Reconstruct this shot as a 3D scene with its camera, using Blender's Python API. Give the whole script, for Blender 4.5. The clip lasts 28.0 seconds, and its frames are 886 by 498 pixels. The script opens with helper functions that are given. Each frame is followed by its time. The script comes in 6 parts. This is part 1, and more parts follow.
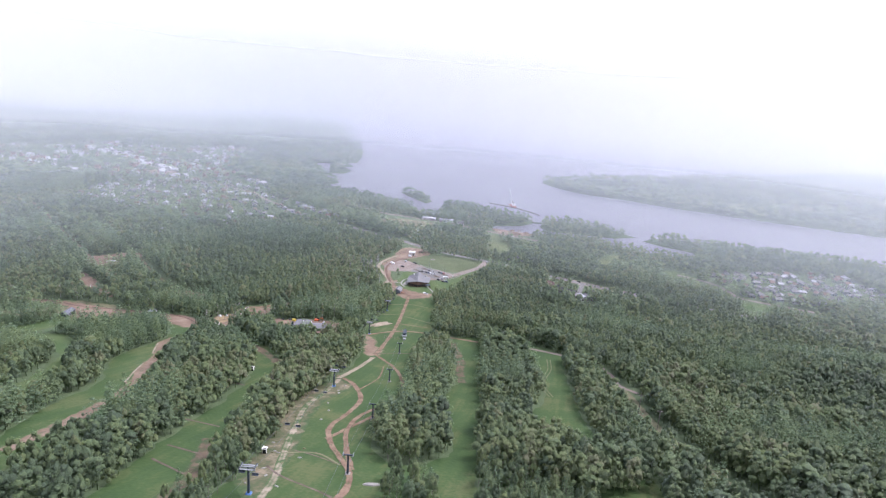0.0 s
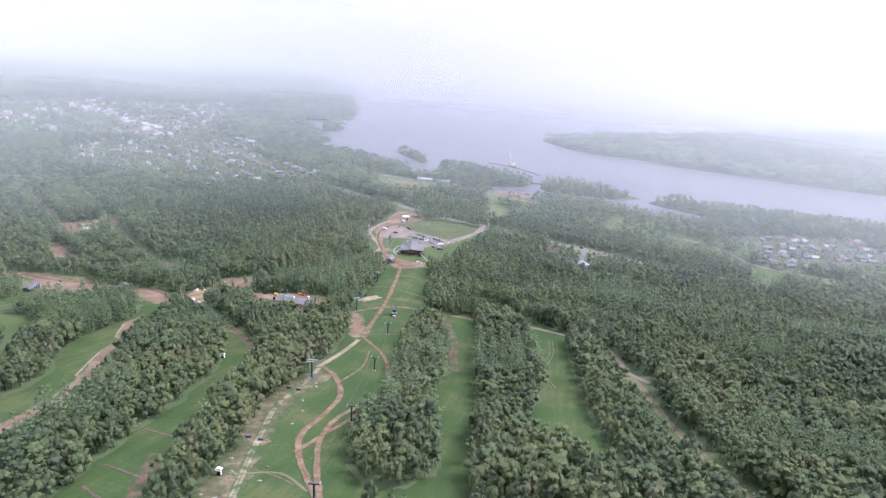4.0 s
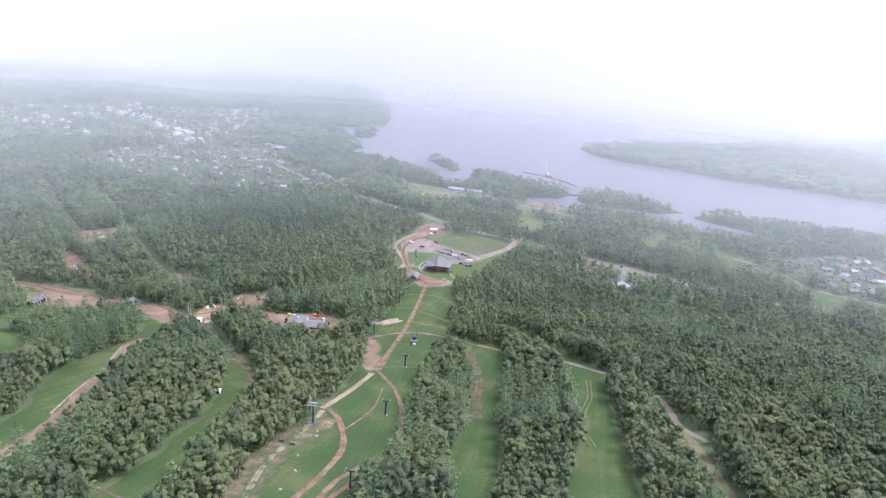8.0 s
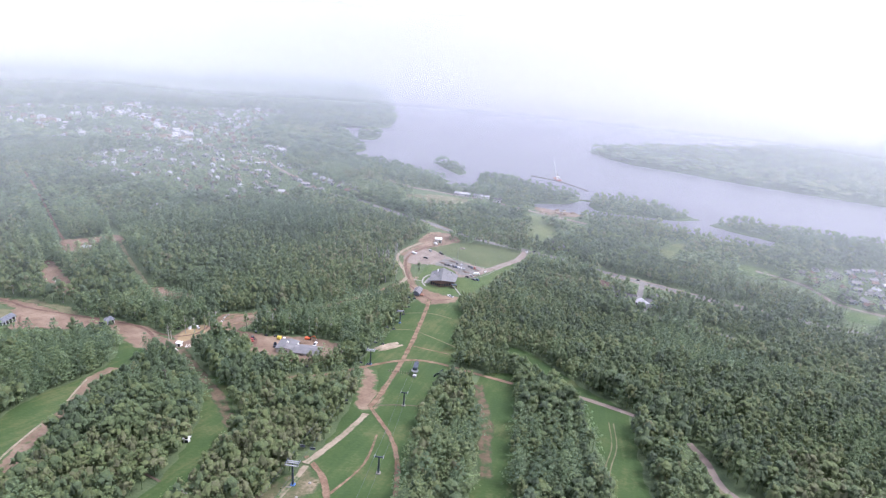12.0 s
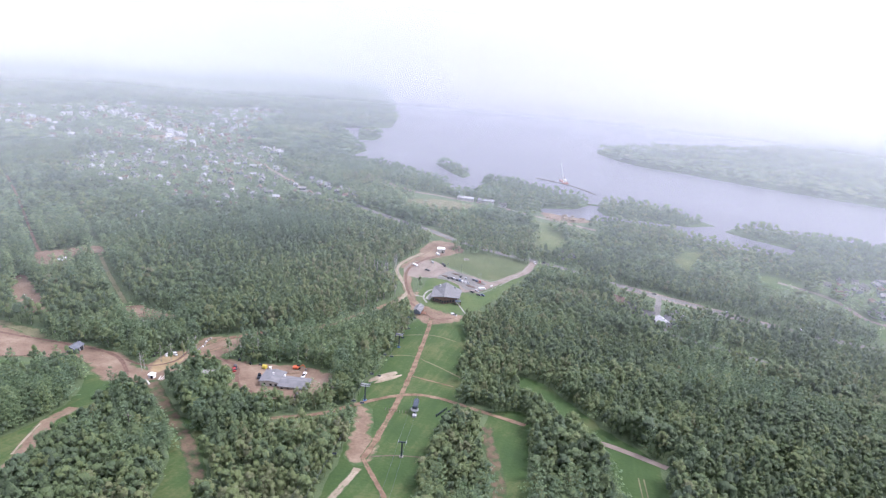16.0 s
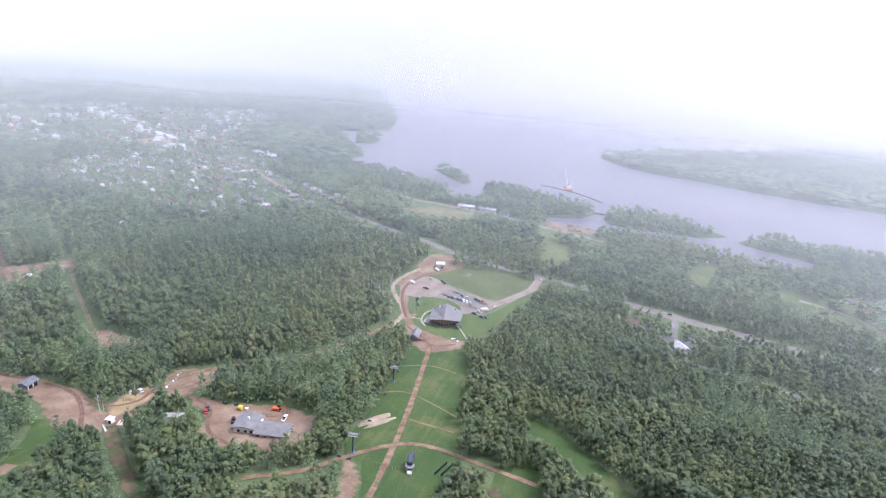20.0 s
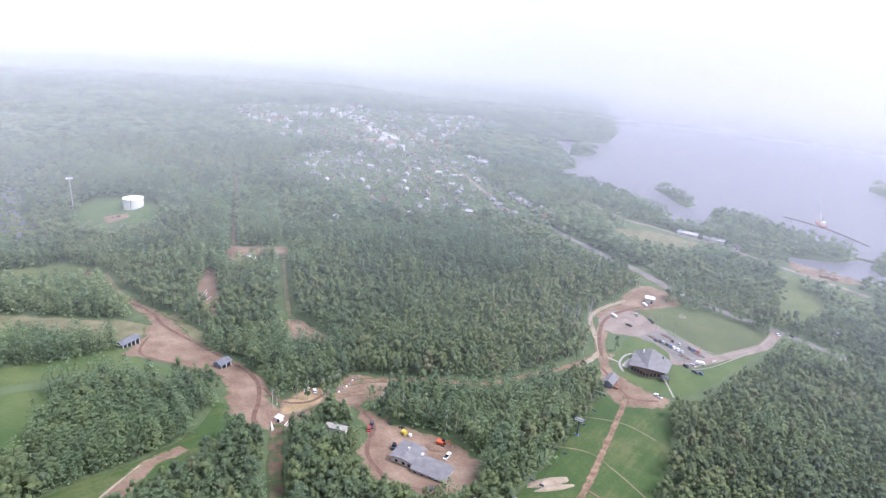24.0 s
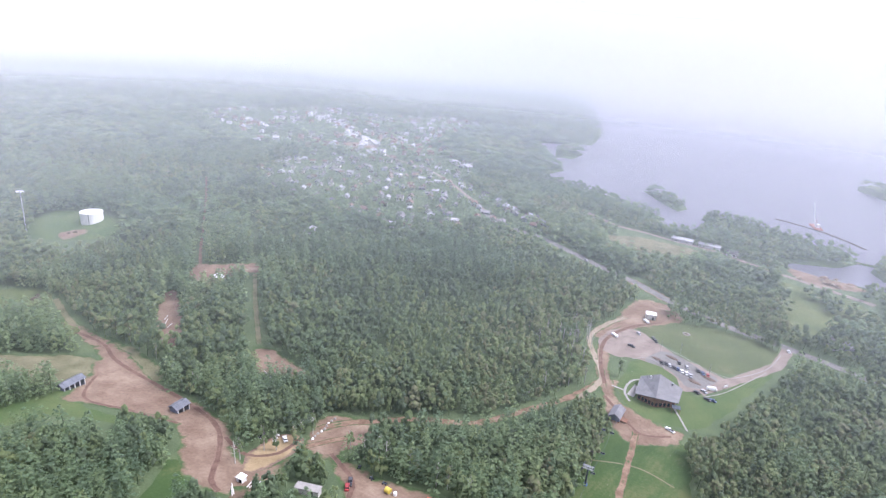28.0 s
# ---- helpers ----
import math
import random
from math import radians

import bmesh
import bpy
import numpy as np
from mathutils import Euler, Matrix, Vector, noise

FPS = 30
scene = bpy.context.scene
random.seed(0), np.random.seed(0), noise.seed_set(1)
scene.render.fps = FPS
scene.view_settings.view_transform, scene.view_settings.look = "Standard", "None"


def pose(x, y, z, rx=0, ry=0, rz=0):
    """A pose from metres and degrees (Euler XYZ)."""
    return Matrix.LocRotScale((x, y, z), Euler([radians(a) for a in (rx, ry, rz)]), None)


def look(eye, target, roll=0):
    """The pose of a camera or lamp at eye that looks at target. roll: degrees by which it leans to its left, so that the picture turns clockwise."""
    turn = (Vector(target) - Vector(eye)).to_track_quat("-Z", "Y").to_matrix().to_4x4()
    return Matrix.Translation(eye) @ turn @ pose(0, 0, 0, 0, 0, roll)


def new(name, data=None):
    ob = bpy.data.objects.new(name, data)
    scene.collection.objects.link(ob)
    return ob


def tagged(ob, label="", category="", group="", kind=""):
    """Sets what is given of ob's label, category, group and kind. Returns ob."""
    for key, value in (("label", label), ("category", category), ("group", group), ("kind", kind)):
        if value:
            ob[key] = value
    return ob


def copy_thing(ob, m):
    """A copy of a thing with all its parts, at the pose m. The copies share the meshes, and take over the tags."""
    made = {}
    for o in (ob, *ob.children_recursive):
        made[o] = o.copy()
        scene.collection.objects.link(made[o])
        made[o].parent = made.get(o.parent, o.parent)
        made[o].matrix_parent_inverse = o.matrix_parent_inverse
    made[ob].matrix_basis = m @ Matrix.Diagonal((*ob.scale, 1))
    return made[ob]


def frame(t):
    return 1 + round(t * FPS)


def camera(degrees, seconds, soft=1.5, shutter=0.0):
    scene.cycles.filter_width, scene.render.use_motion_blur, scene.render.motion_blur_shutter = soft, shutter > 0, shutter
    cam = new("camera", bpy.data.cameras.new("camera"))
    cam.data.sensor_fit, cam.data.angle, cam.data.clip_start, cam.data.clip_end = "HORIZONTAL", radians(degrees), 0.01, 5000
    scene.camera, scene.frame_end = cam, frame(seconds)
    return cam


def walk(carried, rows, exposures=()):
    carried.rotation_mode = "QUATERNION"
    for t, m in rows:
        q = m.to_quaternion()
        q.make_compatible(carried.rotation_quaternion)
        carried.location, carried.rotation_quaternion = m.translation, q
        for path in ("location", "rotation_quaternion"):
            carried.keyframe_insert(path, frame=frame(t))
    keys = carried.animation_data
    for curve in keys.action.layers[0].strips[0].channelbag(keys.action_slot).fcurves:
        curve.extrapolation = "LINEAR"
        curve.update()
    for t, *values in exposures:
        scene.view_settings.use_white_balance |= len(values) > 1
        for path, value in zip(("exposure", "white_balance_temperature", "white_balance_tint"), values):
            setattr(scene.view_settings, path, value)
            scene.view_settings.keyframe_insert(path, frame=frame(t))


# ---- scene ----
cam = camera(74.30, 28.0, 1.3)
PATH = (
    (0, (135.58, -575.97, 212.86), (115.83, -481.57, 186.43), 4.51),
    (0.5, (135.10, -571.14, 212.96), (115.40, -476.73, 186.52), 4.47),
    (1, (134.55, -566.09, 212.88), (114.90, -471.64, 186.56), 4.50),
    (1.5, (133.98, -561.04, 212.64), (114.35, -466.58, 186.36), 4.41),
    (2, (133.44, -556.06, 212.35), (113.84, -461.57, 186.13), 4.49),
    (2.2, (133.23, -554.08, 212.25), (113.62, -459.59, 186.03), 4.49),
    (2.3, (133.12, -553.09, 212.20), (114.43, -460.73, 178.73), 4.48),
    (2.5, (132.91, -551.11, 212.11), (114.21, -458.75, 178.64), 4.48),
    (3, (132.33, -546.17, 211.90), (113.63, -453.80, 178.46), 4.54),
    (3.5, (131.75, -541.23, 211.62), (113.09, -448.83, 178.23), 4.52),
    (5.5, (128.92, -521.09, 209.84), (110.49, -428.53, 176.80), 4.49),
    (6, (128.40, -516.05, 209.38), (109.95, -423.44, 176.49), 4.42),
    (6.5, (127.97, -511.13, 209.06), (109.49, -418.49, 176.25), 4.40),
    (7, (127.50, -506.20, 208.82), (108.88, -413.53, 176.18), 4.53),
    (7.2, (127.27, -504.18, 208.70), (108.24, -411.59, 176.05), 4.53),
    (7.5, (126.92, -501.15, 208.52), (104.31, -409.42, 175.73), 4.52),
    (8, (126.26, -496.10, 208.21), (102.06, -404.76, 175.47), 4.52),
    (8.5, (125.52, -491.17, 207.98), (100.98, -399.94, 175.18), 4.53),
    (9, (124.68, -486.33, 207.79), (99.97, -395.14, 175.01), 4.50),
    (9.5, (123.77, -481.49, 207.64), (98.85, -390.38, 174.80), 4.58),
    (10, (122.68, -476.68, 207.64), (97.68, -385.58, 174.84), 4.61),
    (10.5, (121.32, -471.97, 207.74), (96.22, -380.90, 174.93), 4.60),
    (11, (119.68, -467.27, 207.77), (94.48, -376.23, 174.95), 4.68),
    (11.5, (117.77, -462.42, 207.58), (92.65, -371.37, 174.71), 4.63),
    (12, (115.78, -457.30, 207.09), (90.63, -366.26, 174.23), 4.67),
    (12.5, (113.94, -452.08, 206.52), (88.68, -361.07, 173.69), 4.63),
    (14.5, (107.14, -432.58, 205.32), (81.69, -341.67, 172.34), 4.59),
    (15, (105.79, -427.75, 205.56), (80.29, -336.85, 172.59), 4.54),
    (15.5, (104.37, -422.92, 206.04), (78.93, -332.06, 172.94), 4.64),
    (16, (102.98, -418.19, 206.33), (77.56, -327.34, 173.18), 4.67),
    (16.5, (101.59, -413.53, 206.34), (76.17, -322.68, 173.17), 4.69),
    (17, (99.80, -408.60, 206.20), (74.45, -317.69, 173.16), 4.71),
    (17.5, (97.53, -403.18, 205.95), (72.27, -312.26, 172.84), 5.00),
    (18, (95.45, -397.73, 205.79), (70.23, -306.79, 172.71), 5.06),
    (18.5, (93.97, -392.74, 205.98), (68.67, -301.82, 172.90), 5.13),
    (19, (92.73, -387.89, 206.11), (67.39, -296.97, 173.09), 5.15),
    (19.5, (91.35, -382.75, 205.76), (65.97, -291.85, 172.70), 5.11),
    (20, (89.79, -377.32, 205.08), (64.48, -286.34, 172.19), 4.95),
    (20.5, (88.10, -371.64, 203.91), (62.81, -280.67, 170.98), 4.97),
    (21, (86.23, -365.56, 201.71), (61.00, -274.43, 169.17), 4.89),
    (21.1, (85.88, -364.27, 201.18), (60.33, -273.23, 168.63), 4.89),
    (21.2, (85.52, -362.98, 200.66), (58.44, -272.41, 168.03), 4.88),
    (21.3, (85.17, -361.68, 200.13), (52.32, -273.16, 167.21), 4.86),
    (21.4, (84.81, -360.39, 199.61), (38.94, -278.14, 165.98), 4.82),
    (21.5, (84.46, -359.10, 199.08), (33.74, -279.90, 165.09), 4.86),
    (22, (83.31, -352.59, 197.85), (29.39, -275.58, 163.75), 4.78),
    (22.5, (82.01, -346.73, 197.98), (27.44, -270.21, 163.83), 4.75),
    (24.5, (69.14, -331.06, 196.37), (13.07, -255.58, 162.34), 4.87),
    (25, (65.85, -327.21, 196.08), (9.52, -251.93, 162.04), 4.86),
    (25.5, (62.04, -323.69, 195.67), (5.61, -248.46, 161.66), 4.91),
    (26, (58.14, -320.23, 195.15), (1.65, -245.01, 161.21), 4.94),
    (26.5, (54.49, -316.56, 194.67), (-2.09, -241.42, 160.73), 4.95),
    (27, (51.21, -312.63, 194.35), (-5.48, -237.54, 160.50), 4.91),
    (27.5, (48.58, -308.40, 194.20), (-8.30, -233.48, 160.29), 4.77),
    (27.9, (47.49, -304.64, 194.10), (-9.39, -229.71, 160.18), 4.77),
    (28, (47.22, -303.69, 194.07), (-6.42, -226.27, 160.48), 4.55),
)
walk(cam, [(t, look(eye, target, roll)) for t, eye, target, roll in PATH], exposures=((0, 0.61, 5850, 18.5), (4, 0.72, 5850, 18.5), (8, 0.77, 5850, 18.5), (28, 0.78, 5850, 18.5)))

# The plan is drawn in units of 1.35 m; the last lines bring it to metres.
UNIT = 1.35

# ---------------------------------------------------------------- world and light
SUN_WAY = Vector((0.60, 0.36, 1.0)).normalized()
world = bpy.data.worlds.new("hazy_sky")
scene.world = world
world.use_nodes = True
wn, wl = world.node_tree.nodes, world.node_tree.links
wn.clear()
sky = wn.new("ShaderNodeTexSky")
sky.sky_type = "NISHITA"
sky.sun_disc = False
sky.sun_elevation = math.asin(SUN_WAY.z)
sky.sun_rotation = math.atan2(SUN_WAY.x, SUN_WAY.y)
sky.dust_density, sky.air_density, sky.ozone_density = 6.0, 1.0, 1.0
clear_air = wn.new("ShaderNodeBackground")
clear_air.inputs["Strength"].default_value = 0.07
overcast = wn.new("ShaderNodeBackground")
overcast.inputs["Color"].default_value = (0.82, 0.81, 0.90, 1)
overcast.inputs["Strength"].default_value = 1.0
both = wn.new("ShaderNodeAddShader")
sky_out = wn.new("ShaderNodeOutputWorld")
wl.new(sky.outputs[0], clear_air.inputs["Color"])
wl.new(clear_air.outputs[0], both.inputs[0])
wl.new(overcast.outputs[0], both.inputs[1])
wl.new(both.outputs[0], sky_out.inputs["Surface"])

sun_data = bpy.data.lights.new("sun", "SUN")
sun_data.energy, sun_data.angle, sun_data.color = 2.5, radians(24.0), (1.0, 0.97, 0.92)
sun = new("sun", sun_data)
sun.matrix_world = look(SUN_WAY * 500, (0, 0, 0))


# ---------------------------------------------------------------- materials
def rgb(*c):
    return (*c, 1.0)


def surface(name, dark, light, scale=0.3, fine=4.0, rough=0.9, bump=0.3, third=None, metal=0.0, spread=0.5, spec=0.3, fade=None, streak=0.0):
    """Two colours mixed by a coarse noise, broken up by a fine one, with a fine relief. Scales are per metre."""
    scale, fine = scale / UNIT, fine / UNIT
    m = bpy.data.materials.new(name)
    m.use_nodes = True
    n, k = m.node_tree.nodes, m.node_tree.links
    b = n["Principled BSDF"]
    b.inputs["Roughness"].default_value, b.inputs["Metallic"].default_value = rough, metal
    b.inputs["Specular IOR Level"].default_value = spec
    geo = n.new("ShaderNodeNewGeometry")
    coarse, grain = n.new("ShaderNodeTexNoise"), n.new("ShaderNodeTexNoise")
    coarse.inputs["Scale"].default_value, coarse.inputs["Detail"].default_value = scale, 5
    grain.inputs["Scale"].default_value, grain.inputs["Detail"].default_value = fine, 4
    for tex in (coarse, grain):
        k.new(geo.outputs["Position"], tex.inputs["Vector"])
    ramp = n.new("ShaderNodeValToRGB")
    ramp.color_ramp.elements[0].position, ramp.color_ramp.elements[1].position = 0.5 - spread * 0.4, 0.5 + spread * 0.4
    ramp.color_ramp.elements[0].color, ramp.color_ramp.elements[1].color = rgb(*dark), rgb(*light)
    if third:
        ramp.color_ramp.elements.new(0.52).color = rgb(*third)
    blend = n.new("ShaderNodeMath")
    blend.operation = "MULTIPLY_ADD"
    k.new(grain.outputs["Fac"], blend.inputs[0])
    blend.inputs[1].default_value = 0.45
    lift = n.new("ShaderNodeMath")
    lift.operation = "MULTIPLY_ADD"
    k.new(coarse.outputs["Fac"], lift.inputs[0])
    lift.inputs[1].default_value, lift.inputs[2].default_value = 1.0, -0.225
    k.new(lift.outputs[0], blend.inputs[2])
    factor = blend.outputs[0]
    if streak:
        # mowing and wheel lines down the fall of the hill
        squash, lines, more = n.new("ShaderNodeMapping"), n.new("ShaderNodeTexNoise"), n.new("ShaderNodeMath")
        squash.inputs["Scale"].default_value, squash.inputs["Rotation"].default_value = (0.4, 0.022, 0.022), (0, 0, radians(-8))
        lines.inputs["Scale"].default_value, lines.inputs["Detail"].default_value = 1.0, 3
        k.new(geo.outputs["Position"], squash.inputs["Vector"])
        k.new(squash.outputs[0], lines.inputs["Vector"])
        more.operation = "MULTIPLY_ADD"
        k.new(lines.outputs["Fac"], more.inputs[0])
        more.inputs[1].default_value = streak
        off = n.new("ShaderNodeMath")
        off.operation = "SUBTRACT"
        k.new(factor, off.inputs[0])
        off.inputs[1].default_value = streak / 2
        k.new(off.outputs[0], more.inputs[2])
        factor = more.outputs[0]
    k.new(factor, ramp.inputs["Fac"])
    colour = ramp.outputs["Color"]
    if fade:
        # the edge gives way to grass in ragged tongues
        edge, worn, over = n.new("ShaderNodeAttribute"), n.new("ShaderNodeTexNoise"), n.new("ShaderNodeMix")
        edge.attribute_name = "edge"
        worn.inputs["Scale"].default_value, worn.inputs["Detail"].default_value = 0.28 / UNIT, 6
        k.new(geo.outputs["Position"], worn.inputs["Vector"])
        total, sharp = n.new("ShaderNodeMath"), n.new("ShaderNodeMapRange")
        total.operation = "MULTIPLY_ADD"
        k.new(worn.outputs["Fac"], total.inputs[0])
        total.inputs[1].default_value = 1.8
        k.new(edge.outputs["Fac"], total.inputs[2])
        k.new(total.outputs[0], sharp.inputs["Value"])
        sharp.inputs["From Min"].default_value, sharp.inputs["From Max"].default_value = 0.98, 1.34
        over.data_type = "RGBA"
        k.new(sharp.outputs[0], over.inputs["Factor"])
        grass = n.new("ShaderNodeValToRGB")
        grass.color_ramp.elements[0].position, grass.color_ramp.elements[1].position = 0.3, 0.7
        grass.color_ramp.elements[0].color, grass.color_ramp.elements[1].color = rgb(*(c * 0.75 for c in fade)), rgb(*(c * 1.25 for c in fade))
        k.new(grain.outputs["Fac"], grass.inputs["Fac"])
        k.new(grass.outputs["Color"], over.inputs["A"])
        k.new(colour, over.inputs["B"])
        colour = over.outputs["Result"]
    k.new(colour, b.inputs["Base Color"])
    if bump:
        bm_ = n.new("ShaderNodeBump")
        bm_.inputs["Strength"].default_value, bm_.inputs["Distance"].default_value = bump, 0.3 / fine
        k.new(grain.outputs["Fac"], bm_.inputs["Height"])
        k.new(bm_.outputs["Normal"], b.inputs["Normal"])
    return m


def foliage(name, colours, rough=0.55, thin=0.46):
    """Leaves: one tint a tree, from the mesh attribute, varied leaf by leaf; light falls on them as on a rounded mass of leaves, and some comes through."""
    m = bpy.data.materials.new(name)
    m.use_nodes = True
    n, k = m.node_tree.nodes, m.node_tree.links
    b = n["Principled BSDF"]
    b.inputs["Roughness"].default_value = rough
    b.inputs["Specular IOR Level"].default_value = 0.35
    tint, geo, puff, turn = n.new("ShaderNodeAttribute"), n.new("ShaderNodeNewGeometry"), n.new("ShaderNodeAttribute"), n.new("ShaderNodeVectorTransform")
    tint.attribute_name, puff.attribute_name = "tint", "puff"
    turn.vector_type, turn.convert_from, turn.convert_to = "NORMAL", "OBJECT", "WORLD"
    k.new(puff.outputs["Vector"], turn.inputs[0])
    mix = n.new("ShaderNodeMath")
    mix.operation = "MULTIPLY_ADD"
    k.new(geo.outputs["Random Per Island"], mix.inputs[0])
    mix.inputs[1].default_value = 0.16
    k.new(tint.outputs["Fac"], mix.inputs[2])
    ramp = n.new("ShaderNodeValToRGB")
    ramp.color_ramp.elements.remove(ramp.color_ramp.elements[1])
    for i, c in enumerate(colours):
        e = ramp.color_ramp.elements[0] if i == 0 else ramp.color_ramp.elements.new(i / (len(colours) - 1) * 1.0)
        e.position, e.color = i / (len(colours) - 1), rgb(*c)
    k.new(ramp.outputs["Color"], b.inputs["Base Color"])
    leafy, relief, mottle = n.new("ShaderNodeTexNoise"), n.new("ShaderNodeBump"), n.new("ShaderNodeMath")
    leafy.inputs["Scale"].default_value, leafy.inputs["Detail"].default_value = 1.3, 6
    leafy.inputs["Roughness"].default_value = 0.68
    k.new(geo.outputs["Position"], leafy.inputs["Vector"])
    relief.inputs["Strength"].default_value, relief.inputs["Distance"].default_value = 0.9, 0.4
    k.new(leafy.outputs["Fac"], relief.inputs["Height"])
    k.new(turn.outputs[0], relief.inputs["Normal"])
    k.new(relief.outputs[0], b.inputs["Normal"])
    mottle.operation = "MULTIPLY_ADD"
    k.new(leafy.outputs["Fac"], mottle.inputs[0])
    mottle.inputs[1].default_value = 1.0
    k.new(mix.outputs[0], mottle.inputs[2])
    level = n.new("ShaderNodeMath")
    level.operation = "SUBTRACT"
    k.new(mottle.outputs[0], level.inputs[0])
    level.inputs[1].default_value = 0.5
    k.new(level.outputs[0], ramp.inputs["Fac"])
    through_leaf = n.new("ShaderNodeBsdfTranslucent")
    k.new(ramp.outputs["Color"], through_leaf.inputs["Color"])
    k.new(turn.outputs[0], through_leaf.inputs["Normal"])
    join = n.new("ShaderNodeMixShader")
    join.inputs["Fac"].default_value = thin
    k.new(b.outputs[0], join.inputs[1])
    k.new(through_leaf.outputs[0], join.inputs[2])
    k.new(join.outputs[0], n["Material Output"].inputs["Surface"])
    return m


M_GROUND = surface("undergrowth", (0.050, 0.075, 0.036), (0.080, 0.108, 0.050), 0.08, 1.2, bump=0.6)
M_RUN = surface("mown_ski_run_grass", (0.026, 0.054, 0.014), (0.068, 0.084, 0.030), 0.06, 0.9, third=(0.036, 0.066, 0.017), streak=0.45, spread=0.5)
M_LAWN = surface("lawn_grass", (0.038, 0.072, 0.020), (0.078, 0.104, 0.036), 0.06, 0.8)
M_MEADOW = surface("dry_meadow_grass", (0.056, 0.078, 0.027), (0.095, 0.111, 0.044), 0.05, 0.7)
M_MEADOW_DULL = surface("short_olive_grass", (0.051, 0.068, 0.029), (0.092, 0.099, 0.049), 0.04, 0.8, third=(0.065, 0.083, 0.034))
M_DIRT = surface("red_brown_dirt", (0.098, 0.062, 0.042), (0.235, 0.180, 0.132), 0.09, 0.9, third=(0.160, 0.113, 0.080), spread=0.7, fade=(0.048, 0.080, 0.028))
M_SAND = surface("pale_sand", (0.180, 0.146, 0.106), (0.280, 0.236, 0.180), 0.2, 1.5, fade=(0.048, 0.080, 0.028))
M_OCHRE = surface("yellow_ochre_sand", (0.190, 0.140, 0.075), (0.280, 0.215, 0.125), 0.2, 1.5, fade=(0.142, 0.099, 0.075))
M_TRACK = surface("worn_earth_track", (0.104, 0.062, 0.040), (0.205, 0.142, 0.098), 0.3, 1.6, fade=(0.041, 0.069, 0.024))
M_SCAR = surface("bare_scars_in_grass", (0.066, 0.046, 0.032), (0.125, 0.090, 0.058), 0.25, 1.4, fade=(0.036, 0.062, 0.021))
M_MUD = surface("dark_wet_ruts", (0.075, 0.042, 0.031), (0.135, 0.084, 0.062), 0.3, 1.4, fade=(0.155, 0.106, 0.078))
M_STUBBLE = surface("pale_dry_grass", (0.082, 0.084, 0.041), (0.150, 0.138, 0.082), 0.12, 1.1, fade=(0.041, 0.069, 0.024))
M_SCREE = surface("dry_grass_and_rubble", (0.040, 0.065, 0.022), (0.194, 0.155, 0.107), 0.2, 1.1, third=(0.090, 0.086, 0.047), spread=0.55, fade=(0.041, 0.069, 0.024))
M_ASPHALT = surface("weathered_asphalt", (0.105, 0.100, 0.095), (0.155, 0.148, 0.140), 0.1, 2.0)
M_GRAVEL = surface("gravel", (0.142, 0.112, 0.095), (0.206, 0.172, 0.148), 0.15, 2.0)
M_LEAF = foliage("broad_leaves", ((0.090, 0.130, 0.076), (0.110, 0.160, 0.082), (0.136, 0.190, 0.082), (0.174, 0.222, 0.086), (0.200, 0.208, 0.118)))
M_NEEDLE = foliage("needles", ((0.118, 0.176, 0.106), (0.150, 0.218, 0.116), (0.190, 0.258, 0.122), (0.228, 0.280, 0.130)), thin=0.5)
M_BARK = surface("bark", (0.10, 0.085, 0.07), (0.30, 0.28, 0.25), 1.5, 9.0)
M_BIRCH = surface("pale_birch_bark", (0.30, 0.29, 0.27), (0.50, 0.49, 0.46), 1.5, 9.0)
M_ROOF = surface("grey_shingle_roof", (0.112, 0.112, 0.118), (0.160, 0.158, 0.164), 0.4, 5.0)
M_METAL_ROOF = surface("blue_grey_metal_roof", (0.095, 0.102, 0.120), (0.142, 0.150, 0.172), 0.5, 4.0, rough=0.45, bump=0.05, metal=0.1)
M_WOOD = surface("brown_timber", (0.120, 0.060, 0.040), (0.210, 0.115, 0.075), 0.8, 8.0)
M_WHITE = surface("white_paint", (0.602, 0.602, 0.602), (0.705, 0.705, 0.697), 0.5, 4.0, rough=0.5, bump=0.05)
M_DARK = surface("dark_glass_and_shade", (0.012, 0.014, 0.018), (0.03, 0.034, 0.04), 0.5, 4.0, rough=0.15, bump=0.0)
M_STEEL = surface("galvanised_steel", (0.20, 0.21, 0.22), (0.32, 0.33, 0.34), 1.0, 8.0, rough=0.5, metal=0.6, bump=0.05)
M_DARKSTEEL = surface("dark_painted_steel", (0.035, 0.045, 0.060), (0.07, 0.085, 0.11), 1.0, 8.0, rough=0.5, metal=0.3, bump=0.05)
M_CONCRETE = surface("concrete", (0.200, 0.190, 0.176), (0.280, 0.268, 0.252), 0.5, 5.0)


